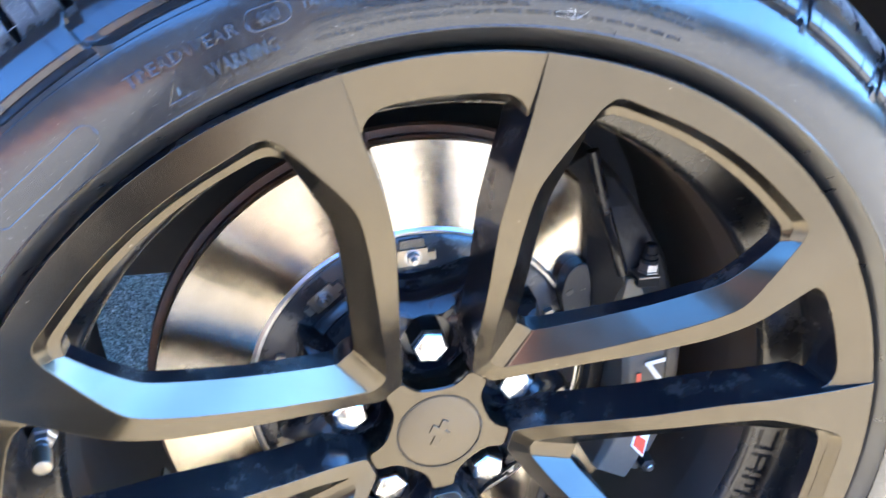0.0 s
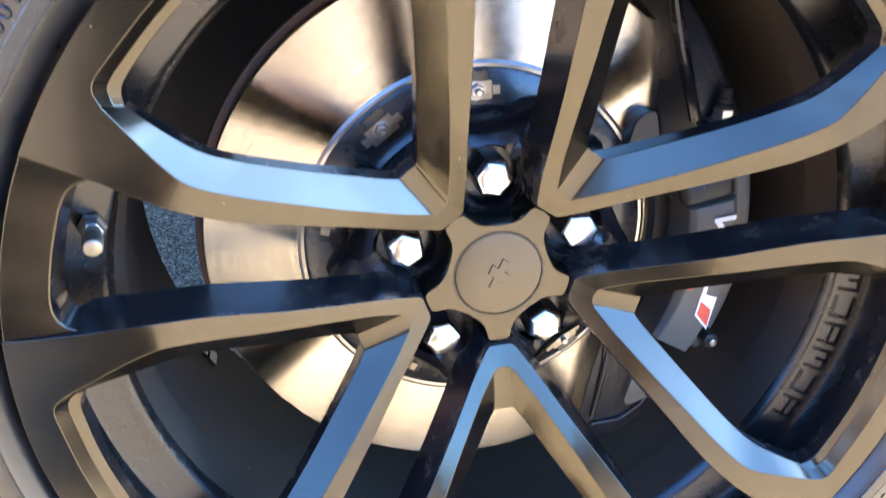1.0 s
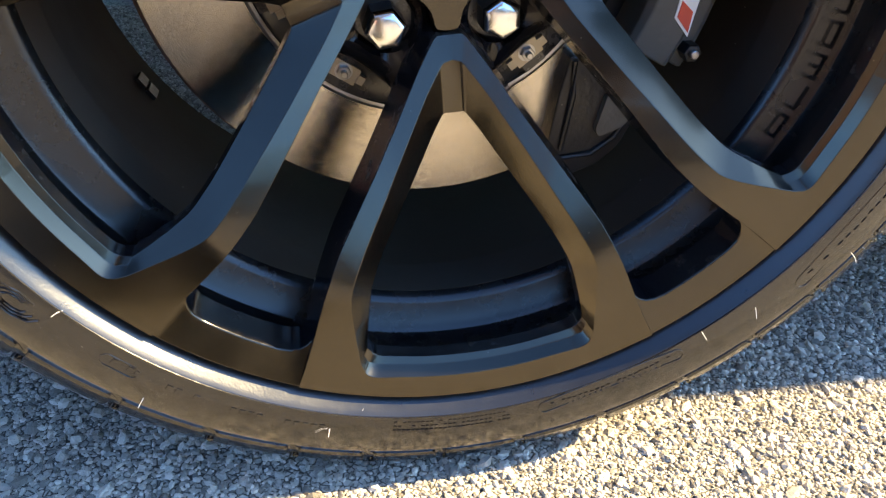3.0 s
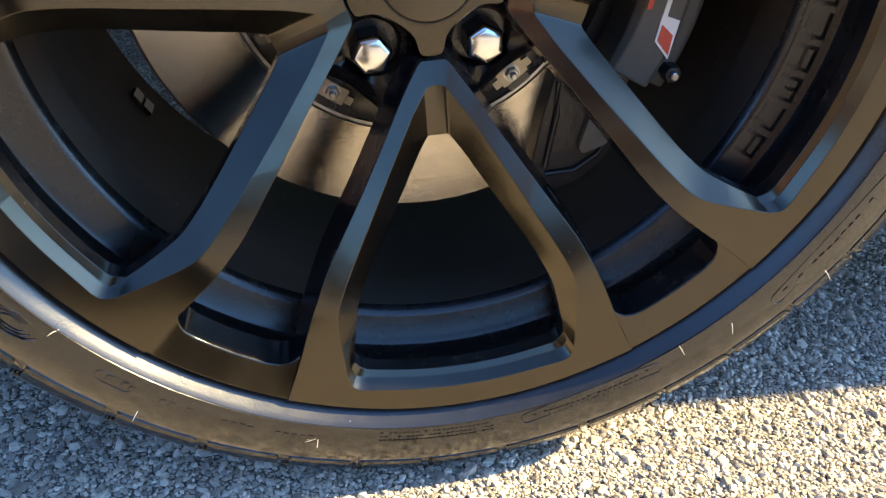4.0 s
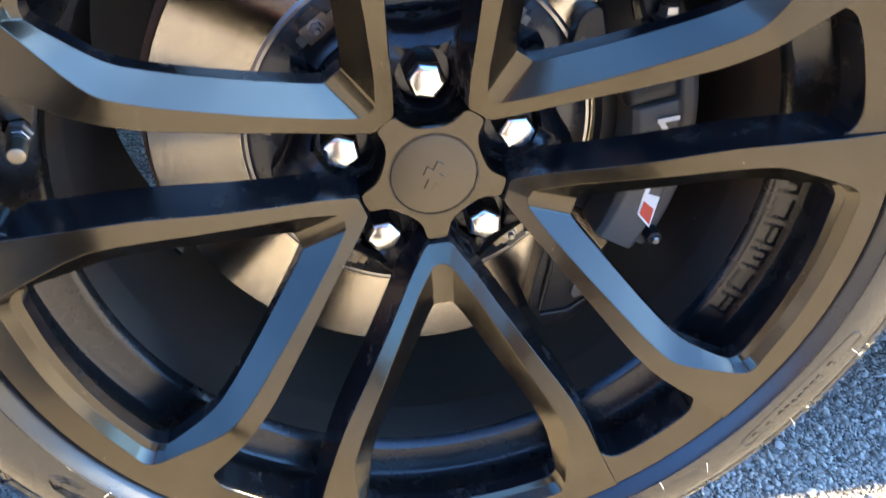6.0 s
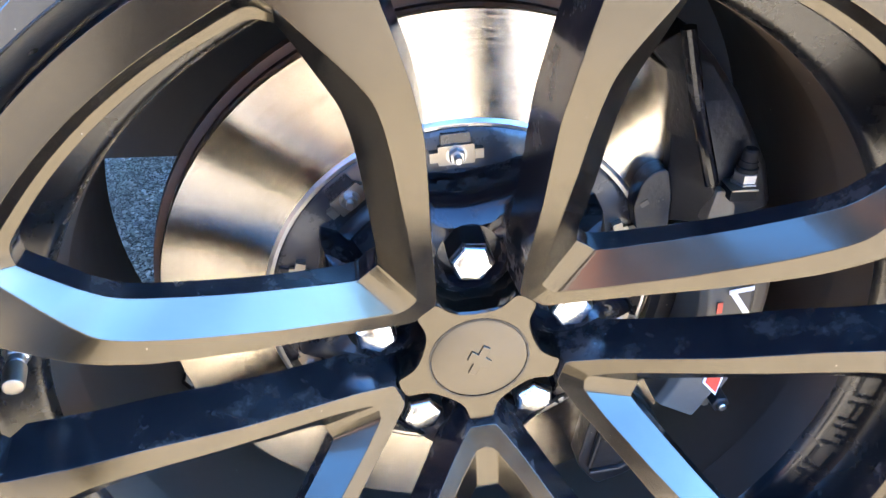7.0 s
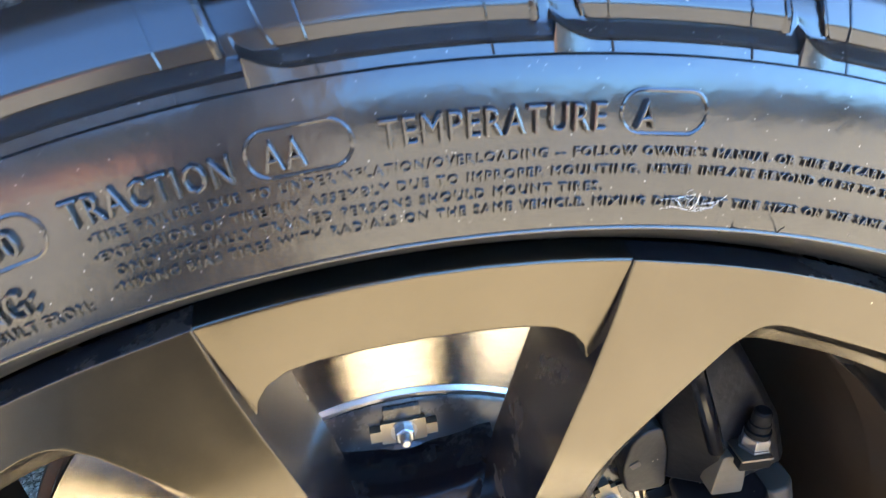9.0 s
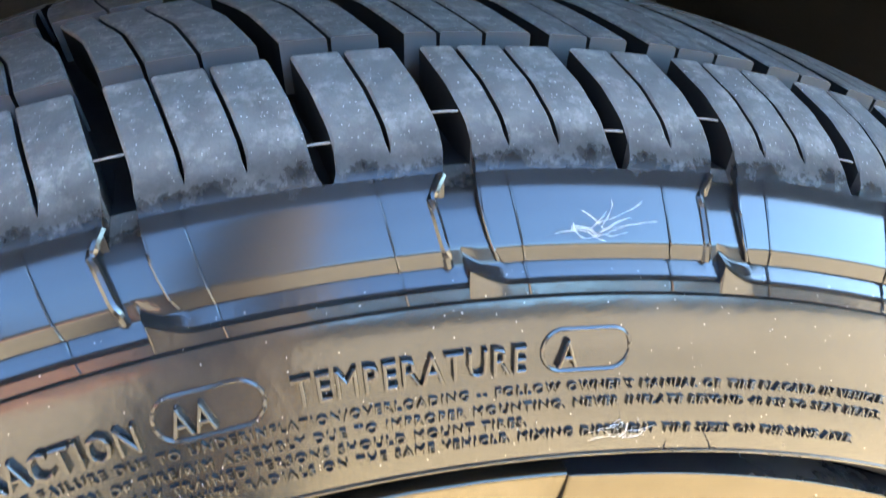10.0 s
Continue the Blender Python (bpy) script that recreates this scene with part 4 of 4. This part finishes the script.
def lettering(text, a0, a1, r, size, raised=.0010, name="lettering"):
    """Raised words along the sidewall from the angle a0 to a1, with their foot at radius r and capitals of that size."""
    cu = bpy.data.curves.new("words", "FONT")
    cu.body, cu.size, cu.extrude, cu.resolution_u = text, size / .70, raised, 2
    cu.bevel_depth, cu.bevel_resolution, cu.space_character = size * (.085 if size > .003 else .06), 1, (1.14 if size > .003 else 1.24)
    cu.offset = -size * (.055 if size > .003 else .035)
    ob = bpy.data.objects.new("words", cu)
    scene.collection.objects.link(ob)
    bpy.context.view_layer.update()
    me = bpy.data.meshes.new_from_object(ob.evaluated_get(bpy.context.evaluated_depsgraph_get()))
    bpy.data.objects.remove(ob)
    co = np.empty(len(me.vertices) * 3, np.float32)
    me.vertices.foreach_get("co", co)
    co = co.reshape(-1, 3)
    x0, x1 = co[:, 0].min(), co[:, 0].max()
    out = [polar(r + y, a0 + (a1 - a0) * (x - x0) / (x1 - x0), wall(r + y) + z) for x, y, z in co.tolist()]
    me.vertices.foreach_set("co", np.array([tuple(p) for p in out], np.float32).ravel())
    me.name = name
    me.materials.clear()
    return finish(name, me, RUBBER, tyre, "", AXLE)


def oval(a0, a1, r, height, name="lettering_frame"):
    """A raised rounded frame round some letters."""
    w = radians(a0 - a1) * r
    mid = (a0 + a1) / 2
    pts = []
    for k in range(41):
        t = 2 * math.pi * k / 40
        q = w / 2 - height / 2
        x = math.copysign(q, math.cos(t)) + height / 2 * math.cos(t)
        y = height / 2 * math.sin(t)
        rr = r + y
        pts.append(polar(rr, mid - math.degrees(x / r), wall(rr)))
    v, f = tube(pts, .00045, 6)
    return mesh_object(name, v, f, RUBBER, tyre, "", AXLE)


lettering("TREADWEAR", 121.5, 112.0, .2985, .0052)
oval(111.3, 107.7, .3010, .0086)
lettering("400", 110.5, 108.6, .2985, .0050)
lettering("TRACTION", 106.9, 101.2, .2996, .0052)
oval(100.7, 97.1, .3030, .0086)
lettering("AA", 100.2, 98.7, .3003, .0052)
lettering("TEMPERATURE", 96.2, 88.2, .3008, .0052)
oval(87.6, 84.3, .3040, .0082)
lettering("A", 87.1, 86.3, .3012, .0052)
lettering("\u2022TIRE FAILURE DUE TO UNDERINFLATION/OVERLOADING -- FOLLOW OWNER'S MANUAL OR TIRE PLACARD IN VEHICLE.", 106.6, 72.2, .2958, .0018, .0006)
lettering("\u2022EXPLOSION OF TIRE/RIM ASSEMBLY DUE TO IMPROPER MOUNTING. NEVER INFLATE BEYOND 40 PSI TO SEAT BEADS.", 106.7, 72.0, .2922, .0018, .0006)
lettering("ONLY SPECIALLY TRAINED PERSONS SHOULD MOUNT TIRES.", 106.2, 88.0, .2888, .0018, .0006)
lettering("\u2022MIXING BIAS TIRES WITH RADIALS ON THE SAME VEHICLE. MIXING DIFFERENT TIRE SIZES ON THE SAME AXLE.", 106.6, 72.8, .2855, .0018, .0006)
lettering("WARNING:", 115.6, 109.2, .2872, .0058)
lettering("SERIOUS INJURY MAY RESULT FROM:", 119.0, 107.6, .2834, .0024, .0005)
lettering("100Y", 148.3, 143.2, .2895, .0072)
oval(149.8, 141.0, .2930, .0115)
oval(137.2, 125.6, .2935, .0100)
lettering("R20", 156.4, 151.2, .2890, .0085)
tri = [polar(.2858, 119.6, wall(.2858)), polar(.2858, 117.2, wall(.2858)), polar(.2930, 118.3, wall(.2930)), polar(.2858, 119.6, wall(.2858))]
mesh_object("warning_triangle", *tube(tri, .00045, 6), RUBBER, tyre, "", AXLE)
mesh_object("warning_triangle_bar", *tube([polar(.2875, 118.38, wall(.2875)), polar(.2905, 118.32, wall(.2905))], .0005, 6), RUBBER, tyre, "", AXLE)


def word_bars(a0, a1, r, height, count):
    """Raised bars that stand for moulded marks too fine to read."""
    step = (a1 - a0) / count
    pieces = []
    for k in range(count):
        if RNG.random() < .12:
            continue
        a, b = a0 + step * k, a0 + step * (k + .62)
        lo, hi = r + RNG.uniform(0, .15) * height, r + height * RNG.uniform(.8, 1)
        v = [polar(rr, ang, wall(rr) + up) for up in (-.0004, .0006) for rr, ang in ((lo, a), (lo, b), (hi, b), (hi, a))]
        pieces.append((v, [(0, 1, 2, 3), (4, 5, 6, 7), (0, 1, 5, 4), (1, 2, 6, 5), (2, 3, 7, 6), (3, 0, 4, 7)]))
    mesh_object("lettering_bar", *joined(*pieces), RUBBER, tyre, "", AXLE, smooth=False)


word_bars(-133, -129, .2885, .0050, 4)
oval(-129.5, -134.3, .2915, .0085)
word_bars(-126, -121.5, .2890, .0040, 4)
word_bars(-119, -113.5, .2895, .0042, 5)
word_bars(-111, -105.5, .2895, .0042, 5)
for q in range(3):
    word_bars(-97, -81, .2835 + .0034 * q, .0020, 26)
word_bars(-75.5, -58, .2855, .0052, 22)
oval(-56.5, -77.2, .2880, .0095)
word_bars(-38, -22, .2950, .0055, 13)
oval(-17, -40, .2980, .0105)
for q in range(3):
    mesh_object("swirl_mark", *tube([polar(.2930 + .0075 * math.sin(t / 8 * 5.2) * (1 - .25 * q), -145 + (3.2 - .8 * q) * math.cos(t / 8 * 5.2), wall(.293)) for t in range(9)], .0007, 6), RUBBER, tyre, "", AXLE)

# rubber whiskers left by the mould
WHISKERS = ((.3075, -127.2), (.2930, -105.2), (.2775, -101.4), (.2806, -53.0), (.2899, -45.6), (.2800, -141), (.2890, 168.0), (.2800, 79.5), (.3060, -20), (.3120, -33), (.2790, 82.0))
for r, a in WHISKERS:
    p = polar(r, a, wall(r))
    d = polar(1, a + RNG.uniform(-50, 50), .8)
    v, f = tube([p - d.normalized() * .0005, p + d.normalized() * .003, p + d.normalized() * .006 + Vector((0, 0, RNG.uniform(-.002, .002)))], .00022, 5, .5)
    mesh_object("rubber_whisker", v, f, LINT if r > .29 or a < 0 else GROOVE, tyre, "", AXLE)


def mould_line():
    """Fine raised lines across the shoulder where the mould's pieces meet."""
    pieces = []
    for tooth, gap in zip(TEETH, GAPS):
        for up in (.22, .79):
            d = gap * (1 - up)
            prof = [(h + .00015, r + .0001) for h, r in shoulder(d)[1:]]
            pieces.append(tube([polar(r, tooth + gap * up + (r - .32) * 30, h) for h, r in prof], .00022, 4))
    return joined(*pieces)


me = bpy.data.meshes.new("mould_line")
ml_v, ml_f = mould_line()
me.from_pydata(ml_v, [], ml_f)
tagged(finish("mould_line", me, RUBBER, tyre, "", AXLE), kind="stuff")

# ---- raised marks on the barrel ledge ----
for k in range(6):
    a = -25.2 + 4.9 * k
    pieces = []

    def ledge(t, ang, up):
        h, r = .0385 + (.0332 - .0385) * t, .2520 + (.2352 - .2520) * t
        return polar(r - up * .3, ang, h + up * .95)
    strokes = [(.10, .90, -2.0, -1.45), (.10, .24, -1.45, 1.9)]
    strokes += ([(.10, .90, 1.35, 1.9), (.46, .58, -1.45, 1.35)], [(.76, .90, -1.45, 1.9)], [(.10, .90, 1.35, 1.9), (.24, .60, -.30, .25)])[k % 3]
    for t0, t1, b0, b1 in strokes:
        v = [ledge(t, a + b, up) for up in (-.0003, .0006) for t, b in ((t0, b0), (t1, b0), (t1, b1), (t0, b1))]
        pieces.append((v, [(0, 1, 2, 3), (4, 5, 6, 7), (0, 1, 5, 4), (1, 2, 6, 5), (2, 3, 7, 6), (3, 0, 4, 7)]))
    mesh_object("barrel_mark", *joined(*pieces), LIP, rim, "", AXLE, smooth=False)

# ---- lint on the tyre ----
for (r, a, h), spread, n in (((.3245, 85.6, .0905), .011, 16), ((.2862, 84.2, .0988), .009, 12), ((.2925, -106.0, .0988), .006, 10)):
    pieces = []
    p = polar(r, a, h, HUB)
    for k in range(n):
        t = RNG.uniform(0, math.pi)
        d = Vector((math.cos(t), -.25, .6 * math.sin(t))) * spread * RNG.uniform(.4, 1)
        c = Vector((RNG.uniform(-1, 1), -.3, RNG.uniform(-1, 1))) * spread * .10
        o = p + Vector((RNG.uniform(-1, 1), 0, RNG.uniform(-1, 1))) * spread * .2
        pieces.append(tube([o + d * t + c * 4 * t * (1 - t) for t in (0, .12, .25, .38, .5, .62, .75, .88, 1)], .000026, 4))
    tagged(mesh_object("lint_fibre", *joined(*pieces), LINT), "tuft of white lint fibres stuck to the tyre", "lint", "lint on the tyre")

# ---- loose surface stones of the asphalt ----
def stones():
    rng = np.random.default_rng(3)
    t = (1 + 5 ** .5) / 2
    ico = np.array([(-1, t, 0), (1, t, 0), (-1, -t, 0), (1, -t, 0), (0, -1, t), (0, 1, t), (0, -1, -t), (0, 1, -t), (t, 0, -1), (t, 0, 1), (-t, 0, -1), (-t, 0, 1)]) / math.hypot(1, t)
    tri = np.array([(0, 11, 5), (0, 5, 1), (0, 1, 7), (0, 7, 10), (0, 10, 11), (1, 5, 9), (5, 11, 4), (11, 10, 2), (10, 7, 6), (7, 1, 8), (3, 9, 4), (3, 4, 2), (3, 2, 6), (3, 6, 8), (3, 8, 9), (4, 9, 5), (2, 4, 11), (6, 2, 10), (8, 6, 7), (9, 8, 1)])
    step = .0037
    spots = []
    for x0, x1, y0, y1 in ((-.50, .80, -.20, .34), (-.60, -.10, .34, 1.15)):
        gx, gy = np.meshgrid(np.arange(x0, x1, step), np.arange(y0, y1, step))
        spots.append(np.c_[gx.ravel(), gy.ravel()])
    p = np.concatenate(spots)
    n = len(p)
    p = p + rng.uniform(-.0017, .0017, p.shape)
    size = np.exp(rng.normal(math.log(.00178), .40, n)).clip(.0010, .0056)
    ang = rng.uniform(0, 6.283, n)
    sx, sy, sz = size * rng.uniform(.8, 1.35, n), size * rng.uniform(.65, 1.1, n), size * rng.uniform(.55, 1.0, n)
    local = ico[None] * (1 + rng.uniform(-.34, .30, (n, 12, 1)))
    x, y, z = local[..., 0] * sx[:, None], local[..., 1] * sy[:, None], local[..., 2] * sz[:, None]
    c, s_ = np.cos(ang)[:, None], np.sin(ang)[:, None]
    tilt = rng.uniform(-.5, .5, (n, 1))
    z2 = z + x * tilt * .5
    v = np.stack([p[:, :1] + x * c - y * s_, p[:, 1:] + x * s_ + y * c, z2 + size[:, None] * .06], -1).reshape(-1, 3)
    f = (tri[None] + 12 * np.arange(n)[:, None, None]).reshape(-1, 3)
    return v, f


sv, sf = stones()
me = bpy.data.meshes.new("asphalt_stones")
me.vertices.add(len(sv)), me.loops.add(sf.size), me.polygons.add(len(sf))
me.vertices.foreach_set("co", sv.astype(np.float32).ravel())
me.loops.foreach_set("vertex_index", sf.astype(np.int32).ravel())
me.polygons.foreach_set("loop_start", np.arange(0, sf.size, 3, dtype=np.int32))
me.update(calc_edges=True)
tagged(finish("asphalt_stones", me, STONE, smooth=False), "coarse pale grey stone chips set in worn asphalt", "gravel", kind="stuff")

# ---- far surroundings behind the camera ----
house = thing("house", (-11.5, -17, 0), "two-storey dark slate-clad house on a red brick base", "building")
house.rotation_euler = (0, 0, radians(146))
mesh_object("brick_wall", *prism([(-8, 0), (8, 0), (8, 1.7), (-8, 1.7)], -8, 0), BRICK, house, smooth=False)
mesh_object("upper_wall", *prism([(-8.1, 1.7), (8.1, 1.7), (8.1, 6.4), (-8.1, 6.4)], -8.1, .1), SLATE, house, "dark slate cladding", smooth=False)
roof_v = [(x, y, z) for x in (-8.5, 8.5) for y, z in ((-.6, 6.3), (4, 9.2), (8.6, 6.3), (8.6, 6.15), (-.6, 6.15))]
mesh_object("roof", roof_v, [(0, 1, 6, 5), (1, 2, 7, 6), (2, 3, 8, 7), (3, 4, 9, 8), (4, 0, 5, 9), (0, 1, 2, 3, 4), (5, 6, 7, 8, 9)], SLATE, house, "slate gable roof", smooth=False)
for storey, front in ((2.0, .1), (4.3, .1)):
    for x in (-5.6, -2.0, 2.0, 5.6):
        frame_v, frame_f = prism([(x - .7, storey - .1), (x + .7, storey - .1), (x + .7, storey + 1.5), (x - .7, storey + 1.5)], front, front + .04)
        window = mesh_object("window", frame_v, frame_f, SLATE, house, smooth=False)
        mesh_object("pane", *prism([(x - .6, storey), (x + .6, storey), (x + .6, storey + 1.4), (x - .6, storey + 1.4)], front + .04, front + .05), POCKET, window, smooth=False)


def woods():
    """A far ring of bare brown woods: many thin leaning trunks and twig clumps."""
    rng = random.Random(11)
    pieces = []
    for k in range(1300):
        a = rng.uniform(0, 2 * math.pi)
        d = rng.uniform(34, 52)
        x, y = d * math.cos(a), d * math.sin(a)
        if y > 12:
            continue
        top = rng.uniform(3.5, 7) * (.6 if -75 < math.degrees(math.atan2(y, x)) < 15 else 1)
        pieces.append(tube([(x, y, 0), (x + rng.uniform(-.5, .5), y, top * .5), (x + rng.uniform(-1.5, 1.5), y + rng.uniform(-1, 1), top)], .22, 4, .25))
        for q in range(5):
            c = Vector((x + rng.uniform(-2.2, 2.2), y + rng.uniform(-2.2, 2.2), top * rng.uniform(.3, 1)))
            w = rng.uniform(.9, 2.4)
            v = [c + Vector((rng.uniform(-1, 1), rng.uniform(-1, 1), rng.uniform(-.8, .8))) * w for _ in range(5)]
            pieces.append((v, [(0, 1, 2), (0, 2, 3), (0, 3, 4), (1, 2, 4), (2, 3, 4)]))
    return joined(*pieces)


me = bpy.data.meshes.new("far_woods")
wv, wf = woods()
me.from_pydata(wv, [], wf)
tagged(finish("far_woods", me, LEAVES, smooth=False), "bare brown woods far round the car park", "woods", kind="stuff")

# invented stand-in for the camera operator: unseen post and base that darken reflections
post = thing("bollard", (-0.155, -0.75, 0), "unseen dark brown stand-in post on a low base, added to darken reflections", "bollard")
mesh_object("pole", *moved(lathe([(.066, .105), (.09, .105), (.12, .10), (1.36, .10), (1.42, .088), (1.445, .05), (1.45, .012)], 32), Matrix.Rotation(radians(-90), 4, "X")), STAND_IN, post)
foot_v, foot_f = prism(rounded([(-.115, -.20), (.12, -.20), (.12, .31), (-.115, .31)], .04), 0, .066)
mesh_object("base", *moved((foot_v, foot_f), Matrix.Rotation(radians(-90), 4, "X")), GROOVE, post, "black rubber base", bevel=.008)
